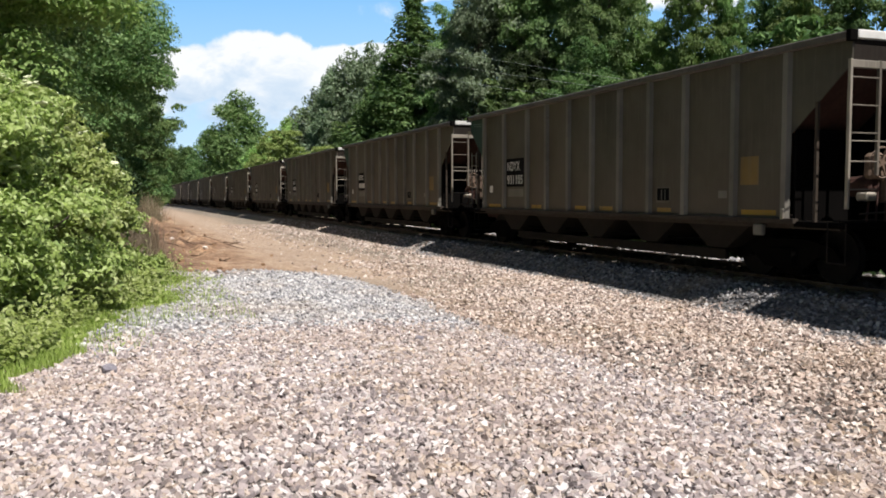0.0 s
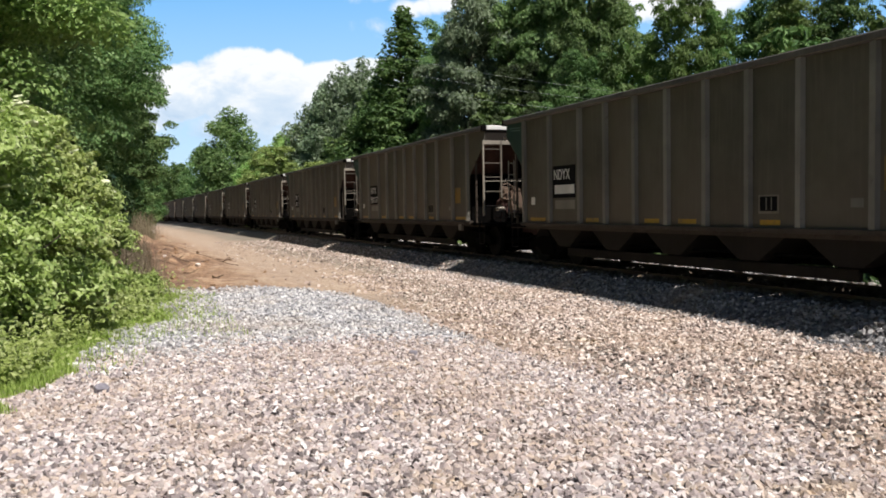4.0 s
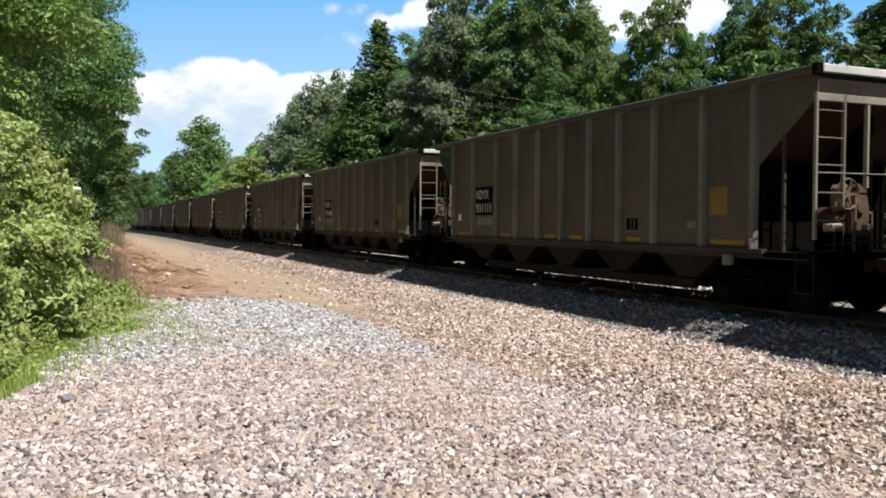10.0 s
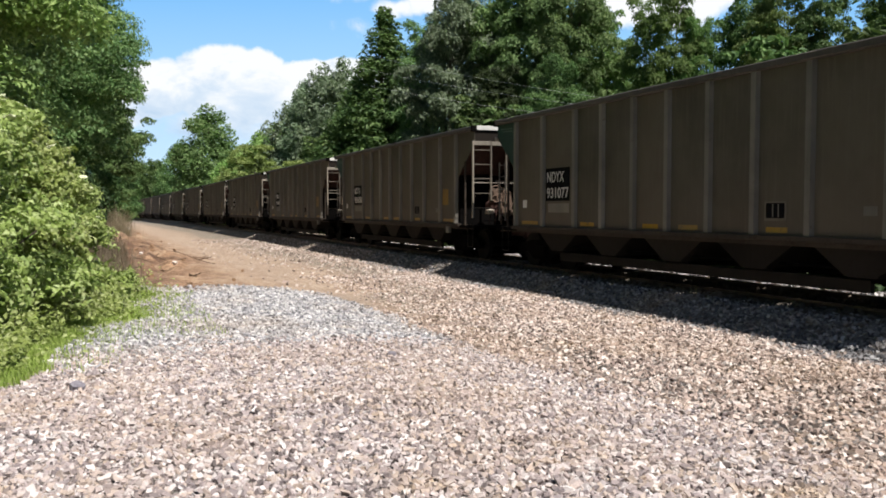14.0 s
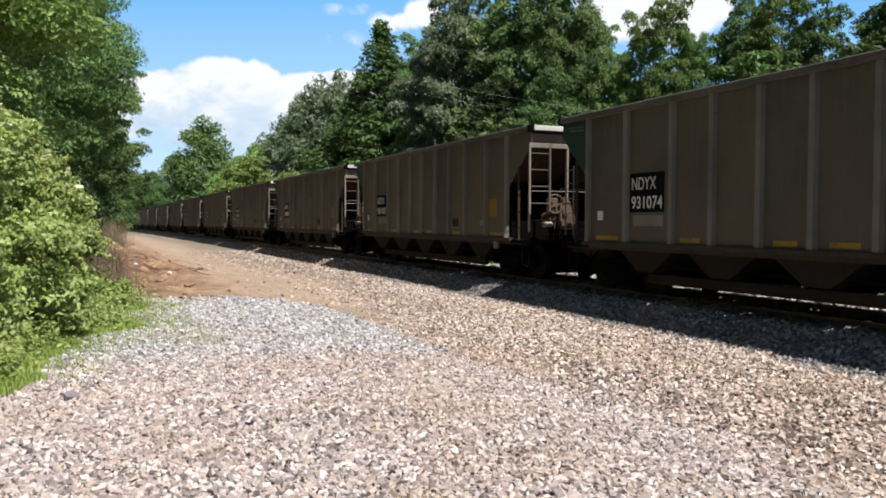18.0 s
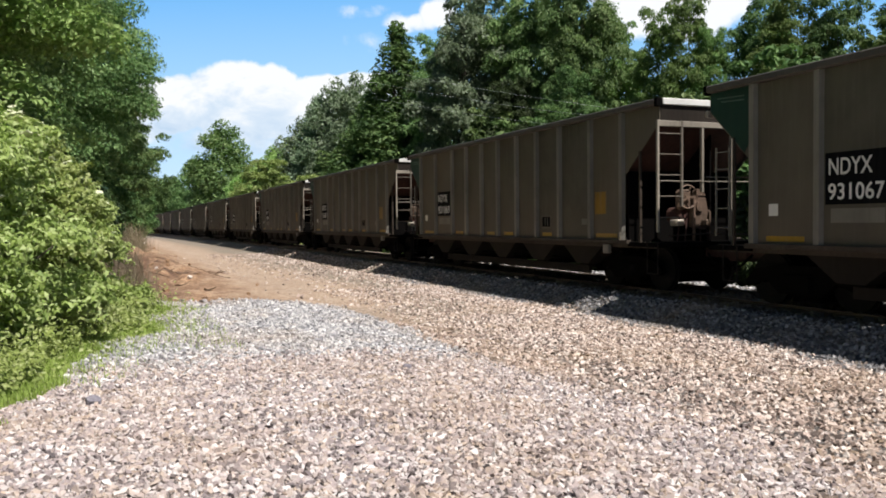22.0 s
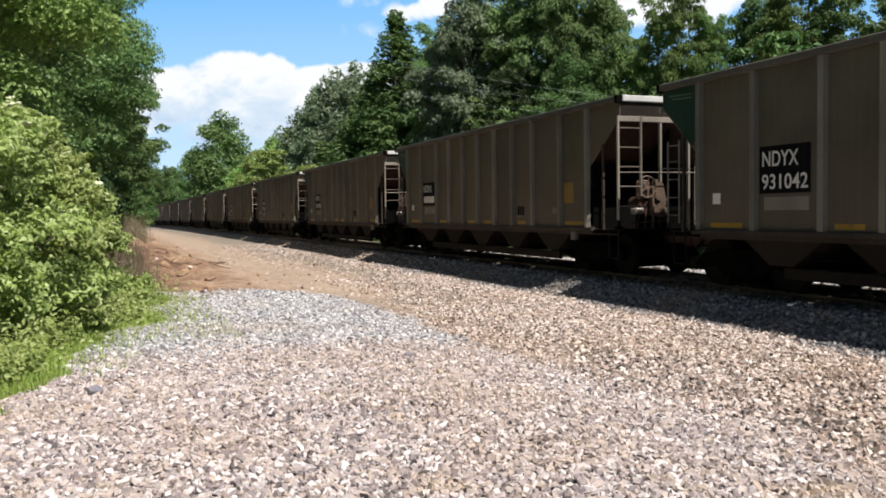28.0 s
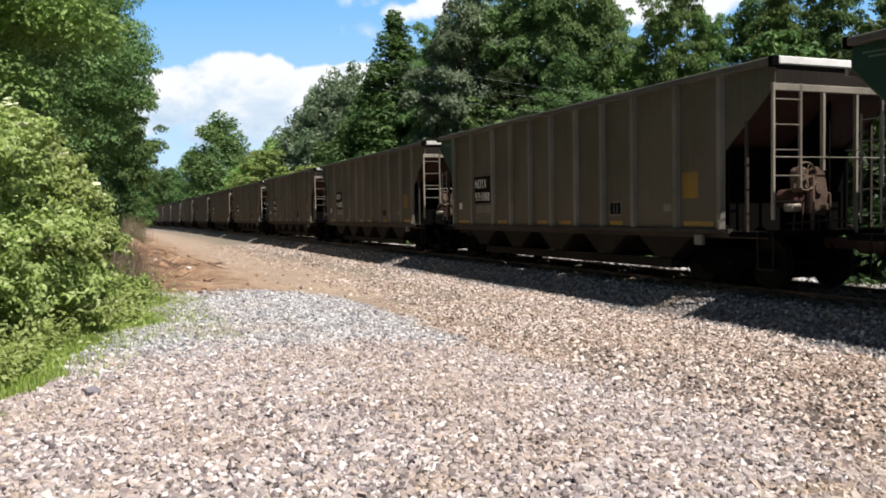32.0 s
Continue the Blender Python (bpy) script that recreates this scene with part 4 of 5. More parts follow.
def crown_points(rng, count, height, radius, base, shape, lobes, pad=(0.10, 0.22), squash=0.75, under=False):
    """Leaf places on many small domed pads that fill a crown of the given outline, round a darker core."""
    cs, rs = [], []
    lean = rng.uniform(0, 6.283)
    while len(cs) < lobes:
        h = rng.uniform(0, 1)
        if shape == "cone":
            env = max(0.03, 1.0 - h) ** 0.7
        elif shape == "low":
            env = (1 - h ** 2.2) ** 0.6
        else:
            env = (1 - abs(2 * h - 0.85) ** 2.4 * 0.75) if h < 0.9 else 0.5
        if rng.uniform() > env + 0.12:
            continue
        a, q = rng.uniform(0, 6.283), rng.uniform(0.25, 1.0) ** 0.45
        env *= 1.0 + 0.16 * math.sin(2 * a + lean + 3 * h) + 0.10 * math.sin(5 * a + 9 * h)
        rr = radius * rng.uniform(*pad) * (0.5 + 0.5 * min(1, env))
        ro = max(0.0, radius * env - rr * 0.7) * q
        cs.append((ro * math.cos(a), ro * math.sin(a), base + (height - base - rr * 0.6) * h + rr * 0.3))
        rs.append(rr)
    for i in range(14):
        h = (i + 0.5) / 14
        env = max(0.05, 1.0 - h) ** 0.7 if shape == "cone" else max(0.25, (1 - h ** 2.4) ** 0.6)
        rr = radius * env * rng.uniform(0.42, 0.55)
        cs.append((rng.normal(0, 0.12) * radius * env, rng.normal(0, 0.12) * radius * env, base + (height - base - rr * 0.5) * h))
        rs.append(rr)
    cs, rs = np.array(cs), np.array(rs)
    wt = rs ** 2
    wt[-14:] *= 0.45
    pick = rng.choice(len(cs), count, p=wt / wt.sum())
    d = rng.normal(0, 1, (count, 3))
    if not under:
        d[:, 2] = np.where(d[:, 2] < -0.35, np.abs(d[:, 2]) * 0.8, d[:, 2])
    d /= np.linalg.norm(d, axis=1, keepdims=True)
    rad = rs[pick] * rng.uniform(0.72, 1.08, count)
    pos = cs[pick] + d * rad[:, None] * (1.1, 1.1, squash)
    pos += 0.09 * rs[pick][:, None] * rng.normal(0, 1, (count, 3))
    nrm = d * 1.0 + rng.normal(0, 0.38, (count, 3)) + (0, 0, 0.3)
    return pos, nrm, cs, rs


def trunk_mesh(rng, height, radius, targets):
    """A tapered, slightly bent trunk with limbs that reach into the crown."""
    bm = B()
    pts, r0 = [], radius
    bend = rng.uniform(-0.3, 0.3, 2)
    steps = 7
    for i in range(steps + 1):
        h = i / steps
        pts.append((Vector((bend[0] * math.sin(2.6 * h), bend[1] * math.sin(2.1 * h), height * 0.86 * h - 0.4)), r0 * (1.0 - 0.82 * h) * (1.35 if i == 0 else 1)))

    def tube(path, sides):
        rings = []
        for i, (p, r) in enumerate(path):
            d = (path[min(i + 1, len(path) - 1)][0] - path[max(i - 1, 0)][0]).normalized()
            q = d.to_track_quat("Z", "Y")
            rings.append([bm.verts.new(p + q @ Vector((r * math.cos(6.2832 * k / sides), r * math.sin(6.2832 * k / sides), 0))) for k in range(sides)])
        for a, b in zip(rings, rings[1:]):
            for k in range(sides):
                bm.faces.new((a[k], a[(k + 1) % sides], b[(k + 1) % sides], b[k]))
    tube(pts, 9)
    for c in targets:
        c = Vector(c)
        h = min(0.9, max(0.2, c.z / height - 0.12))
        i = min(steps - 1, int(h * steps))
        s, rs = pts[i]
        mid = s.lerp(c, 0.5) + Vector((0, 0, 0.05 * height))
        tube([(s, rs * 0.55), (mid, rs * 0.35), (c, rs * 0.12)], 5)
    return bm


def make_tree(name, seed, height, radius, base, shape, count, leaf, leaf_mat, lobes=46, trunk_r=0.3, pad=(0.10, 0.22), squash=0.75):
    rng = np.random.RandomState(seed)
    pos, nrm, cs, rs = crown_points(rng, count, height, radius, base, shape, lobes, pad, squash, squash > 0.9)
    v, f = leaves(rng, pos, nrm, leaf)
    tree = empty(name)
    order = np.argsort(-rs)[:14]
    part("trunk", trunk_mesh(rng, height, trunk_r, cs[order]), M_BARK, tree)
    crown = fast_mesh("crown", v, f, leaf_mat, tree)
    return tree


def place_tree(src, x, y, height, width, turn, leaf_mat=None, label=None, group=None):
    """A copy of a tree at another place and size."""
    z = float(ground_z(x, y))
    ob = empty(src.name.split(".")[0])
    h0 = src["h"]
    ob.matrix_basis = pose(x, y, z - 0.05, 0, 0, turn) @ Matrix.Diagonal((width / src["w"], width / src["w"], height / h0, 1))
    for c in src.children:
        o = new(c.name.split(".")[0], c.data)
        o.parent = ob
        if leaf_mat and o.name.startswith("crown"):
            o.data = swapped(c.data, leaf_mat)
    tagged(ob, label or src["label"], src["category"], group or src.get("group", ""))
    return ob


SWAPS = {}


def swapped(me, mat):
    key = (me.name, mat.name)
    if key not in SWAPS:
        c = me.copy()
        c.materials.clear()
        c.materials.append(mat)
        SWAPS[key] = c
    return SWAPS[key]


def prototype(tree, h, w, label, category="tree"):
    tree["h"], tree["w"] = h, w
    return tagged(tree, label, category)


BROAD = [prototype(make_tree("tree", 20 + k, 20, 5.5, 1.5, "round", 46000, 0.27, M_LEAF_A, 230), 20, 5.5, "tall broadleaf tree with a deep green uneven crown") for k in range(3)]
FAR = [prototype(make_tree("tree", 26 + k, 20, 5.5, 1.0, "low", 22000, 0.42, M_LEAF_L, 150, 0.3, (0.15, 0.28), 1.0), 20, 5.5, "distant broadleaf tree with an uneven green crown") for k in range(2)]
YOUNG = [prototype(make_tree("tree", 40 + k, 10, 3.2, 0.4, "round", 9500, 0.31, M_LEAF_A, 90, 0.14), 10, 3.2, "young tree at the edge of the woods") for k in range(2)]
CONE = prototype(make_tree("tree", 31, 20, 4.2, 1.2, "cone", 46000, 0.27, M_LEAF_A, 420, 0.3, (0.13, 0.22), 0.95), 20, 4.2, "tall pointed tree with dense dark green foliage")
NEAR = prototype(make_tree("tree", 33, 22, 6.5, 1.5, "round", 100000, 0.20, M_LEAF_L, 300, 0.4), 22, 6.5, "large leafy tree at the edge of the woods")
SHRUB = prototype(make_tree("shrub", 35, 5, 3.0, 0.1, "low", 5000, 0.28, M_LEAF_B, 30, 0.08), 5, 3.0, "green leafy shrub at the foot of the woods", "shrub")
USED = set()


def grow(src, az, dist, height, width, mat=None, label=None, group="woods beyond the track"):
    """Plants a tree at a bearing from the line's direction and a distance from the lot."""
    x, y = dist * math.sin(radians(az)), dist * math.cos(radians(az))
    turn = random.uniform(0, 360)
    width *= 1.18
    if src.name not in USED and mat is None:
        USED.add(src.name)
        src.matrix_basis = pose(x, y, float(ground_z(x, y)) - 0.05, 0, 0, turn) @ Matrix.Diagonal((width / src["w"], width / src["w"], height / src["h"], 1))
        return tagged(src, label or src["label"], "", group)
    return place_tree(src, x, y, height, width, turn, mat, label, group)


PALE = "broadleaf tree with a grey-green sunlit crown"
FRESH = "broadleaf tree with a fresh light green crown"
# the far end of the line
grow(FAR[0], 7.2, 170, 24.0, 7.8)
grow(FAR[1], 5.3, 212, 19.5, 5.6)
for k in range(3):
    grow(BROAD[k], (70, 76, 84)[k], 44, 15, 5.0)
for k in range(2):
    grow(YOUNG[k], 72 + 8 * k, 38, 8, 3.0)
for az, d, h, wd in ((9.4, 122, 12.4, 4.5), (10.6, 118, 14.0, 4.2), (11.6, 112, 14.4, 4.2), (8.6, 140, 11.5, 5.0)):
    grow(FAR[random.randrange(2)], az, d, h, wd, M_LEAF_F, FRESH)
for az, d, h, wd, mt in ((12.4, 104, 16.2, 3.6, M_LEAF_C), (13.6, 99, 18.2, 3.4, M_LEAF_C), (14.9, 98, 19.8, 3.8, M_LEAF_C), (16.3, 92, 19.4, 3.6, M_LEAF_C), (17.4, 84, 15.6, 4.0, M_LEAF_L)):
    grow(FAR[random.randrange(2)], az, d, h, wd * 1.1, mt, PALE if mt is M_LEAF_C else FRESH)
grow(CONE, 19.2, 78, 21.6, 6.2)
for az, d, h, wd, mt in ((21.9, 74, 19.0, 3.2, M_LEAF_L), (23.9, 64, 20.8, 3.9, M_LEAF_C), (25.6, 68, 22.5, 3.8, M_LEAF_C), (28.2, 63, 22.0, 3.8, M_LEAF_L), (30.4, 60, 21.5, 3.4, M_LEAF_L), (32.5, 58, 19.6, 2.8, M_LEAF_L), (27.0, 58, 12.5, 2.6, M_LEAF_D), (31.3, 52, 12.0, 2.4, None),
                         (34.0, 60, 15.4, 2.9, M_LEAF_B), (37.2, 52, 14.6, 2.2, M_LEAF_B), (39.0, 50, 15.0, 2.1, M_LEAF_B), (40.4, 49, 12.8, 1.4, M_LEAF_B), (43.5, 50, 15.4, 2.3, None), (45.6, 47, 13.8, 2.4, M_LEAF_B), (48.0, 46, 12.6, 2.2, None),
                         (51.8, 46, 11.5, 2.6, None), (55.5, 44, 14.0, 4.6, None), (60, 42, 14.5, 5.0, None), (66, 42, 15, 5.2, None)):
    grow(BROAD[random.randrange(3)], az, d, h, wd, mt, (PALE if mt is M_LEAF_C else FRESH if mt is not M_LEAF_D else "young tree with green foliage darkened for shade") if mt else None)
# lower trees fill the wood's edge
for k in range(34):
    az = 10 + 1.6 * k + random.uniform(-0.5, 0.5)
    d = max(40, 24.5 / max(0.2, math.sin(radians(az)))) if az > 20 else 86 - (az - 10) * 0.8
    d = min(d, 92) + random.uniform(-2, 3)
    grow(YOUNG[k % 2], az, d, random.uniform(7.5, 11.0) * (0.8 if az < 14 else 1) if az < 30 else random.uniform(6.0, 8.4), random.uniform(2.4, 3.6), M_LEAF_F if az < 13.5 else M_LEAF_L if 18.5 < az < 25 else M_LEAF_A if az < 29 and az > 25 else random.choice((M_LEAF_A, M_LEAF_A, M_LEAF_A, M_LEAF_L)), "young tree at the edge of the woods")
# low trees added to shade the foot of the woods, many out of view
for k in range(13):
    y = -9 + 3.1 * k
    grow(YOUNG[k % 2], math.degrees(math.atan2(22.0, y)), math.hypot(22.0 + random.uniform(-0.3, 0.8), y), random.uniform(7.6, 8.8), random.uniform(2.2, 2.8), random.choice((M_LEAF_A, M_LEAF_B)), "young tree at the edge of the woods")
# a hedge of undergrowth along the far side of the line
for k in range(46):
    y = 2 + 2.15 * k
    src, wd = SHRUB, random.uniform(1.9, 2.6)
    x = 20.4 + random.uniform(-0.5, 0.6)
    # Nearer hedge shrubs get the leaf colour darkened for shade
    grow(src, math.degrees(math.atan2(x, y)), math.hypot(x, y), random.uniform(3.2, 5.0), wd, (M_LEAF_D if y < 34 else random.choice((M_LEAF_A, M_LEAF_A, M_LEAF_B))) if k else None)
# woods on the near side of the line
LG = "woods beside the lot"
grow(NEAR, -8.2, 42, 23, 5.8, None, None, LG)
for az, d, h, wd, mt in ((-3.4, 58, 23, 5.2, M_LEAF_L), (-16, 30, 21, 6.2, M_LEAF_F), (-13, 25, 17, 4.6, M_LEAF_F), (-25, 24, 19, 6.0, M_LEAF_F), (-35, 22, 18, 6.0, M_LEAF_L), (-10.5, 33, 19, 5.0, M_LEAF_L)):
    grow(NEAR, az, d, h, wd, mt, "large leafy tree with a light green crown" if mt is M_LEAF_F else None, LG)
for az, d, h, wd, mt in ((-0.5, 72, 18.0, 4.3, M_LEAF_L), (0.5, 84, 11.8, 3.1, M_LEAF_L), (0.9, 104, 11.0, 3.0, M_LEAF_A), (1.3, 130, 12.0, 3.0, M_LEAF_B), (-1.6, 96, 19, 5.5, M_LEAF_A), (1.2, 200, 15.0, 4.0, M_LEAF_B), (0.8, 320, 20.0, 7.0, M_LEAF_A), (2.3, 330, 26.0, 7.0, M_LEAF_A), (4.0, 320, 22.0, 8.0, M_LEAF_A), (3.5, 262, 19.0, 5.4, M_LEAF_A)):
    grow(FAR[random.randrange(2)] if d > 95 else BROAD[random.randrange(3)], az, d, h, wd, mt, None, LG)
for az, d, h, wd in ((-0.9, 52, 4.0, 1.6), (-1.5, 44, 3.6, 1.8), (0.0, 64, 4.6, 1.8), (-4.5, 30, 4.6, 2.2), (-6, 24, 4.4, 2.4), (0.5, 80, 5, 2.4), (-10, 20, 4.5, 2.4), (0.6, 100, 5, 2.6), (1.0, 120, 5.5, 2.8), (5.2, 190, 8, 3), (6.2, 165, 8, 3)):
    # Shade-darkened leaves mark the dark gap between the near trees
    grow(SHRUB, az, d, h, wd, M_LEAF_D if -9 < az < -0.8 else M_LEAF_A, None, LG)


HEADS = []
for k in range(4):
    bm = B()
    bmesh.ops.create_icosphere(bm, subdivisions=2, radius=1.0)
    for q in bm.verts:
        f = 1.0 + 0.7 * noise.noise(q.co * 3.1 + Vector((9.7 * k, 0, 0)))
        q.co = Vector((q.co.x * 0.068 * f, q.co.y * 0.068 * f, q.co.z * 0.02 * f + 0.012 * f))
    me = bpy.data.meshes.new("flower_head")
    bm.to_mesh(me)
    bm.free()
    me.materials.append(M_FLOWER)
    HEADS.append(me)


def elder_bush(x, y, height, radius, seed):
    """A rounded elder: arching stems, pinnate leaves and flat cream flower heads."""
    rng = np.random.RandomState(seed)
    bush = empty("elder_bush", pose(x, y, float(ground_z(x, y)) - 0.03))
    n = 4000
    pos, nrm, cs, rs = crown_points(rng, n, height, radius, 0.15, "low", 48, (0.17, 0.36))
    nrm = nrm + (0.1, -0.1, 0.35)
    # each spray bears seven leaflets
    d = rng.normal(0, 1, (n, 3)) * (1, 1, 0.35) + nrm * 0.5
    d /= np.linalg.norm(d, axis=1, keepdims=True)
    side = np.cross(d, nrm / np.linalg.norm(nrm, axis=1, keepdims=True))
    side /= np.maximum(np.linalg.norm(side, axis=1, keepdims=True), 1e-6)
    P, Nn = [], []
    for k, (a, b) in enumerate(((0.0, 0.055), (0.0, -0.055), (0.075, 0.06), (0.075, -0.06), (0.15, 0.05), (0.15, -0.05), (0.21, 0.0))):
        P.append(pos + d * a + side * b - np.array((0, 0, 1.0)) * a * a * 1.2)
        Nn.append(nrm + rng.normal(0, 0.55, (n, 3)))
    v, f = leaves(rng, np.concatenate(P), np.concatenate(Nn), 0.118, 0.5, 0.21)
    fast_mesh("foliage", v, f, M_LEAF_E, bush)
    for c in cs[:14]:
        bm = B()
        a = Vector((rng.uniform(-0.25, 0.25), rng.uniform(-0.25, 0.25), -0.05))
        b = Vector(c)
        m = a.lerp(b, 0.55) + Vector((0, 0, 0.25))
        rod(bm, a, m, 0.022, 6)
        rod(bm, m, b, 0.014, 6)
        part("stem", bm, M_BARK, bush)
    top = np.argsort(-(pos[:, 2] + 0.25 * pos[:, 0] - 0.25 * pos[:, 1] + rng.normal(0, 1.1, n)))[:28]
    for i in top:
        o = new("flower_head", HEADS[int(rng.randint(len(HEADS)))])
        o.parent = bush
        o.matrix_basis = pose(*(float(q) for q in pos[i] + (0.03, -0.05, 0.13)), rng.uniform(-25, 25), rng.uniform(-25, 25), rng.uniform(0, 360))
    return tagged(bush, "light green elder bush with cream flower heads", "bush", "bushes beside the lot")


for k, (x, y, h, r) in enumerate(((-3.5, 9.8, 5.2, 1.9), (-2.6, 11.3, 4.0, 1.7), (-1.9, 12.9, 3.75, 1.65), (-1.3, 14.6, 3.45, 1.55), (-0.85, 16.3, 2.85, 1.35), (-3.2, 13.6, 5.3, 1.9), (-2.4, 16.2, 4.3, 1.7), (-4.8, 11.2, 6.5, 2.2))):
    elder_bush(x, y, h, r, 60 + k)


def blades(name, seed, count, place, height, width, mat, label, category, lean=0.35):
    """Upright bent blades as one mass."""
    rng = np.random.RandomState(seed)
    x, y = place(rng, count)
    n = len(x)
    z = ground_z(x, y) - 0.01
    h = height * rng.uniform(0.5, 1.3, n)
    a = rng.uniform(0, 6.283, n)
    dx, dy = np.cos(a), np.sin(a)
    wv = np.stack([-dy, dx, np.zeros(n)], 1) * (width * rng.uniform(0.6, 1.3, n))[:, None]
    base = np.stack([x, y, z], 1)
    ln = (lean * h * rng.uniform(0.2, 1.4, n))[:, None]
    mid = base + np.stack([dx, dy, np.zeros(n)], 1) * ln * 0.35 + np.stack([np.zeros(n), np.zeros(n), h * 0.6], 1)
    tip = base + np.stack([dx, dy, np.zeros(n)], 1) * ln + np.stack([np.zeros(n), np.zeros(n), h], 1)
    v = np.stack([base - wv, base + wv, mid + wv * 0.7, mid - wv * 0.7, tip + wv * 0.12, tip - wv * 0.12], 1).reshape(-1, 3)
    k = 6 * np.arange(n)[:, None]
    f = np.concatenate([k + np.array([[0, 1, 2, 3]]), k + np.array([[3, 2, 4, 5]])])
    ob = fast_mesh(name, v, f, mat)
    return tagged(ob, label, category, "", "stuff")


def verge(rng, n):
    y = rng.uniform(8.0, 19.0, n)
    edge = np.where(y < 17, -1.0 + 0.22 * (y - 9.2), 0.75 - 0.1 * (y - 17))
    x = edge + 0.25 - np.abs(rng.normal(0, 0.9, n)) + 0.35 * wobble(edge, y, 1.1, 31) + 0.3 * wobble(edge, y, 2.9, 12) + np.where(rng.uniform(0, 1, n) < 0.1 * smooth(9, 11, y), rng.uniform(0, 0.9, n), 0)
    return x, y


blades("grass", 81, 42000, verge, 0.11, 0.006, M_GRASS, "bright green grass along the edge of the gravel", "grass")
blades("weeds", 82, 3600, lambda r, n: (r.normal(0.05, 0.32, n), r.uniform(16.8, 26, n)), 0.8, 0.007, M_DRY, "dry brown weed stalks beside the dirt", "weeds")
blades("weeds", 84, 700, lambda r, n: (r.normal(1.25, 0.3, n), r.uniform(44, 54, n)), 1.25, 0.009, M_DRY, "tall dry brown brush beside the line", "weeds")
blades("grass", 83, 2200, lambda r, n: (r.uniform(-0.6, 1.7, n), r.uniform(11.5, 17.6, n)), 0.10, 0.006, M_GRASS, "sparse grass tufts in the gravel", "grass")


def broad_weeds(rng, n):
    x, y = verge(rng, n)
    return x - 0.25, y


rng = np.random.RandomState(90)
wx, wy = broad_weeds(rng, 17000)
wp = np.stack([wx, wy, ground_z(wx, wy) + np.abs(rng.normal(0.14, 0.18, len(wx)))], 1)
v, f = leaves(rng, wp, rng.normal(0, 0.5, (len(wx), 3)) + (0.1, -0.3, 1.0), 0.07)
tagged(fast_mesh("weeds", v, f, M_LEAF_E), "low broad-leaved green weeds under the bushes", "weeds", "", "stuff")

# wires placed to fit the camera's view, at distances clear of the trees
for k, (a, b) in enumerate((((19.81, 62.98, 14.16), (20.73, 29.46, 6.42)), ((19.79, 62.99, 13.0), (20.74, 29.46, 6.01)), ((19.77, 63.0, 11.77), (20.74, 29.46, 5.48)))):
    bm = B()
    rings = []
    for i in range(11):
        p = Vector(a).lerp(Vector(b), i / 10) - Vector((0, 0, 0.8 * (i / 10) * (1 - i / 10)))
        rings.append([bm.verts.new(p + Vector((0.0065 * math.cos(1.2566 * j), 0, 0.0065 * math.sin(1.2566 * j)))) for j in range(5)])
    for p, q in zip(rings, rings[1:]):
        for j in range(5):
            bm.faces.new((p[j], p[(j + 1) % 5], q[(j + 1) % 5], q[j]))
    tagged(part("overhead_wire", bm, M_WIRE), "thin pale overhead wire in front of trees", "wire", "overhead wires")


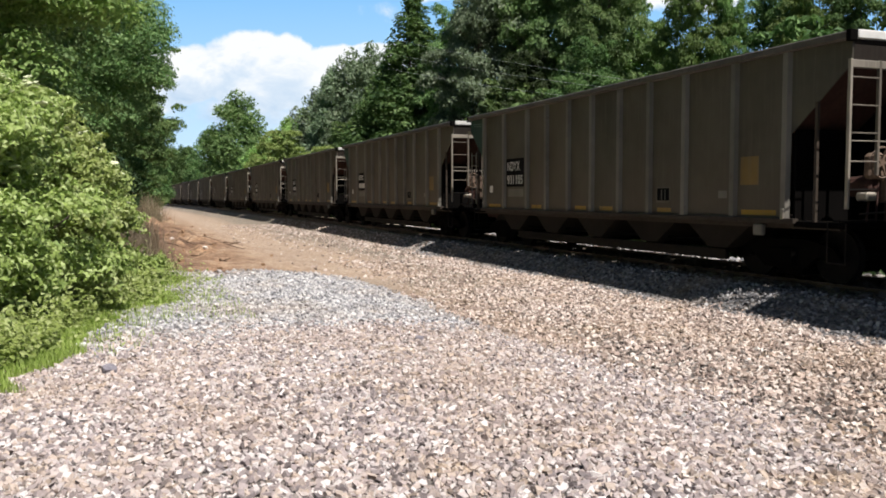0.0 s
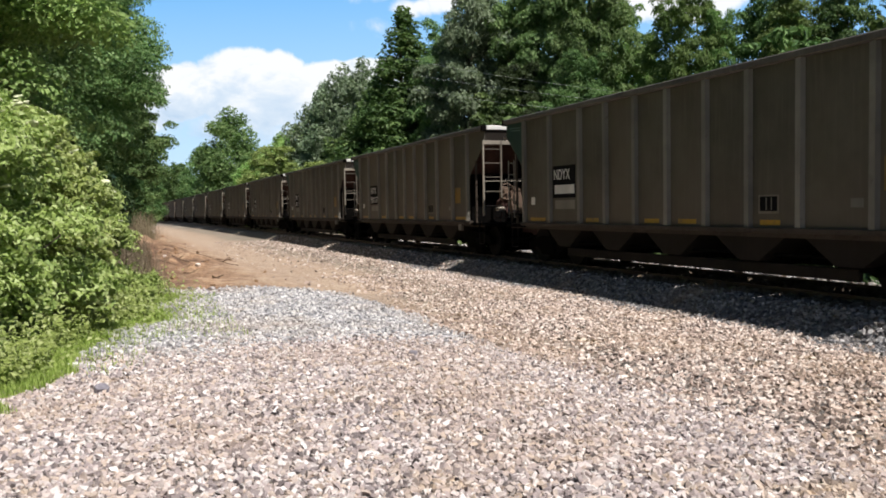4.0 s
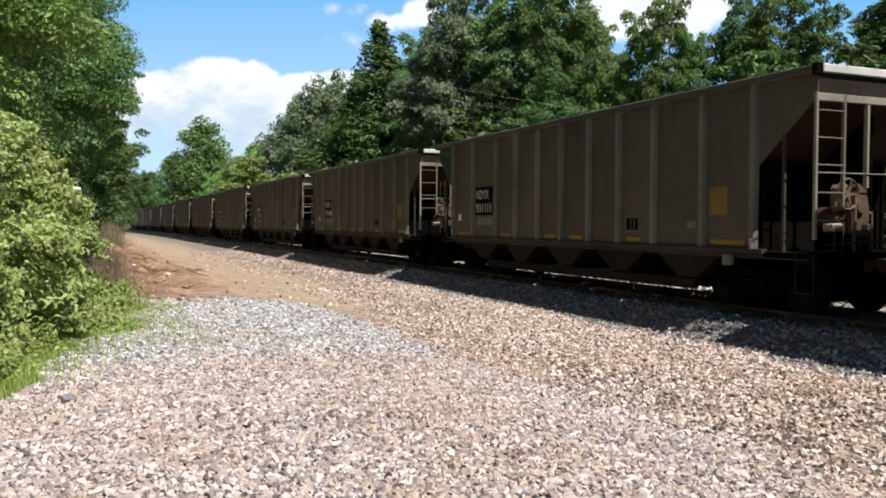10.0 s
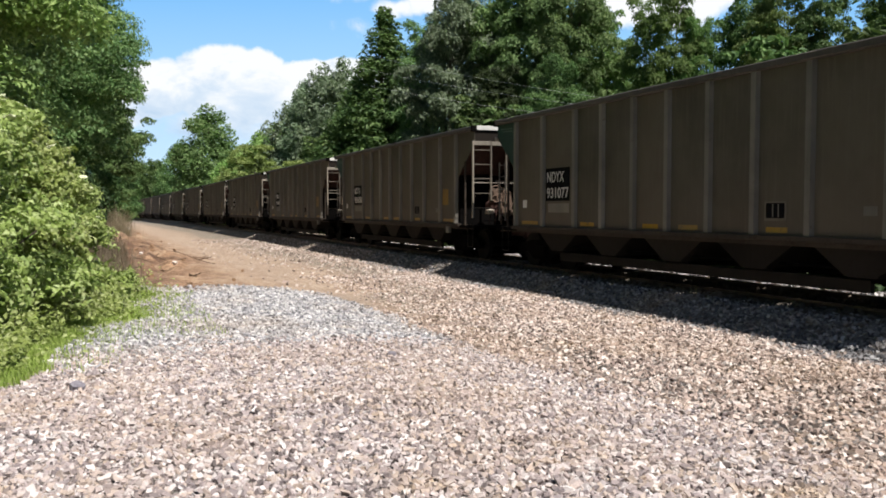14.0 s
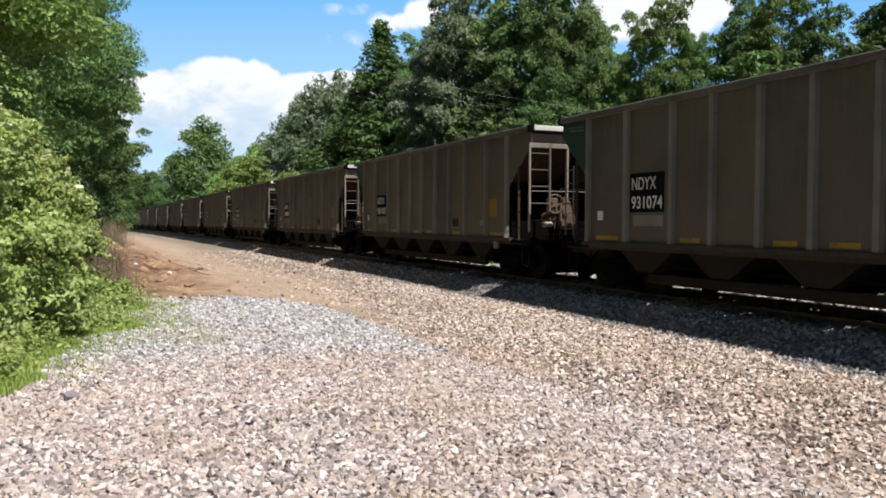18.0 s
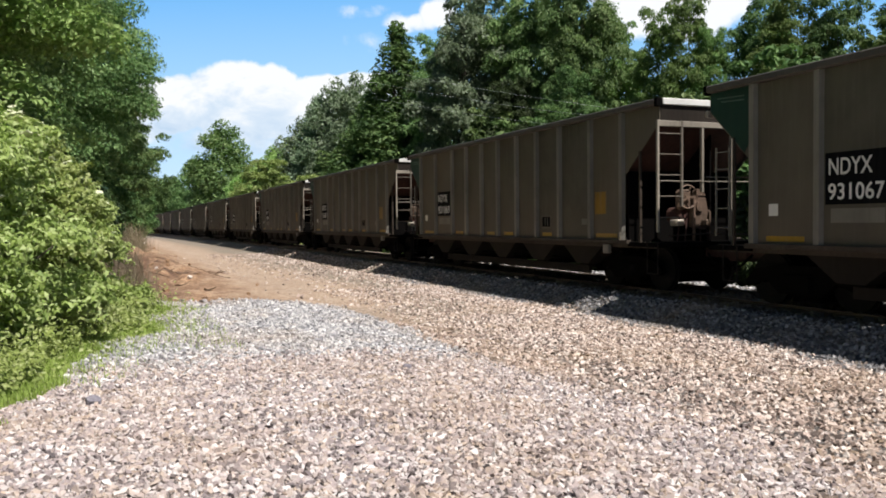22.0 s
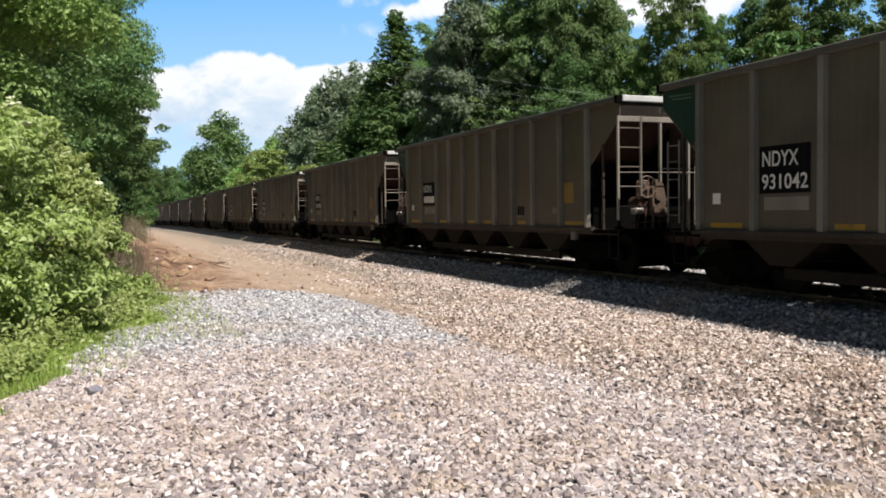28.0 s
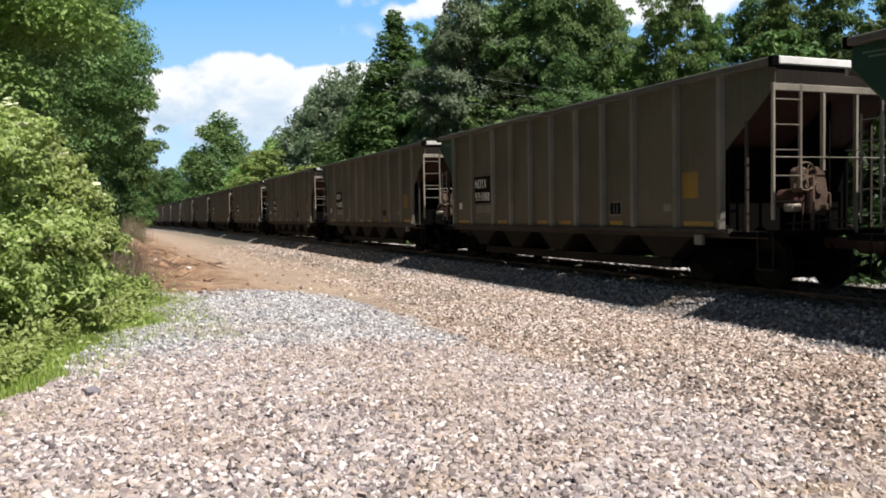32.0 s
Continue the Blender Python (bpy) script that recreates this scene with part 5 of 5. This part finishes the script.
# ---- clouds: a far backdrop ----
def cloud_material():
    m, n, l, b = material("clouds")
    n.remove(b)
    v = coords(n)
    warp = n.new("ShaderNodeTexNoise")
    warp.inputs["Scale"].default_value, warp.inputs["Detail"].default_value = 0.016, 7
    l.new(v, warp.inputs["Vector"])
    off = n.new("ShaderNodeVectorMath")
    off.operation = "MULTIPLY_ADD"
    l.new(warp.outputs["Color"], off.inputs[0])
    off.inputs[1].default_value, off.inputs[2].default_value = (70, 46, 0), (-35, -23, 0)
    moved = n.new("ShaderNodeVectorMath")
    l.new(v, moved.inputs[0])
    l.new(off.outputs[0], moved.inputs[1])
    sep = n.new("ShaderNodeSeparateXYZ")
    l.new(moved.outputs[0], sep.inputs[0])
    u, w2 = sep.outputs[0], sep.outputs[1]
    field = None
    for u0, v0, a, c, k in CLOUDS:
        du = math_node(n, l, "DIVIDE", math_node(n, l, "SUBTRACT", u, u0), a)
        dv = math_node(n, l, "DIVIDE", math_node(n, l, "SUBTRACT", w2, v0), c)
        q = math_node(n, l, "ADD", math_node(n, l, "MULTIPLY", du, du), math_node(n, l, "MULTIPLY", dv, dv))
        e = math_node(n, l, "MULTIPLY", math_node(n, l, "SUBTRACT", 1.0, q), k)
        field = e if field is None else math_node(n, l, "MAXIMUM", field, e)
    fb = noise_node(n, l, 0.02, 8, 0.6, v, 0.2)
    field = math_node(n, l, "ADD", field, math_node(n, l, "MULTIPLY", math_node(n, l, "SUBTRACT", fb, 0.5), 0.5))
    alpha = ramp(n, l, field, [(0.0, (0, 0, 0)), (0.32, (1, 1, 1))], "EASE")
    tone = noise_node(n, l, 0.0085, 7, 0.62, coords(n, "Object", (0.75, 1.5, 1), l), 0.4)
    height = n.new("ShaderNodeSeparateXYZ")
    l.new(v, height.inputs[0])
    # Cloud shading is painted into the glow: whiter tops, greyer bases
    low = math_node(n, l, "ADD", math_node(n, l, "MULTIPLY", height.outputs[1], 0.0014), math_node(n, l, "MULTIPLY", tone, 0.75))
    c = ramp(n, l, low, [(0.56, (0.36, 0.46, 0.58)), (0.68, (0.47, 0.54, 0.62)), (0.78, (0.63, 0.645, 0.66))])
    em = n.new("ShaderNodeEmission")
    em.inputs["Strength"].default_value = 1.0
    blue = ramp(n, l, math_node(n, l, "MULTIPLY", height.outputs[1], 0.001), [(0.0, (0.46, 0.58, 0.69)), (0.25, (0.29, 0.48, 0.69)), (0.50, (0.13, 0.34, 0.63))])
    l.new(mix(n, l, alpha, blue, c), em.inputs["Color"])
    l.new(em.outputs[0], n["Material Output"].inputs["Surface"])
    return m


# centre, half axes and thickness on the sheet, in metres from its middle at the horizon
CLOUDS = ((-462, 270, 135, 92, 1.0), (-590, 265, 110, 72, 1.0), (-390, 262, 90, 92, 1.0), (-290, 262, 150, 64, 1.0), (-170, 270, 150, 60, 1.0), (-700, 250, 120, 80, 1.0), (-380, 205, 300, 90, 0.3),
          (-72, 436, 66, 26, 0.35), (-12, 456, 52, 40, 0.5), (-185, 462, 75, 20, 0.14), (-150, 392, 60, 24, 0.10), (505, 490, 190, 110, 1.0), (1386, 341, 377, 160, 1.0), (-1644, 244, 283, 130, 1.0))
bm = B()
bmesh.ops.create_grid(bm, x_segments=4, y_segments=4, size=1, matrix=Matrix.Diagonal((1500, 700, 1, 1)) @ Matrix.Translation((0, 0.9, 0)))
clouds = part("backdrop", bm, cloud_material())
clouds.matrix_basis = pose(1800 * math.sin(radians(22.4)), 1800 * math.cos(radians(22.4)), EYE_Z, 90, 0, -22.4)
clouds.visible_shadow = False
tagged(clouds, "white cumulus clouds in a blue sky", "clouds", "", "structure")


# ---- movement ----
def motions():
    for n, ob in CARS:
        walk(ob, [(t, line_pose(travelled(t) + LENGTH * n + MID)) for t in range(0, 33)])
    # every wheelset rolls alike: two are keyed, the rest share their keys
    keyed = {}
    for n, ob in CARS:
        for truck in ob.children:
            for ws in truck.children if truck.name.startswith("truck") else ():
                if not ws.name.startswith("wheelset"):
                    continue
                y = round(ws.location.y, 3)
                if y not in keyed:
                    walk(ws, [(k / 30, pose(0, y, WHEEL, -math.degrees((travelled(k / 30) - travelled(0)) / WHEEL), 0, 0)) for k in range(0, 961)])
                    keyed[y] = ws
                else:
                    ws.rotation_mode = "QUATERNION"
                    data = ws.animation_data_create()
                    data.action = keyed[y].animation_data.action
                    data.action_slot = keyed[y].animation_data.action_slot


motions()
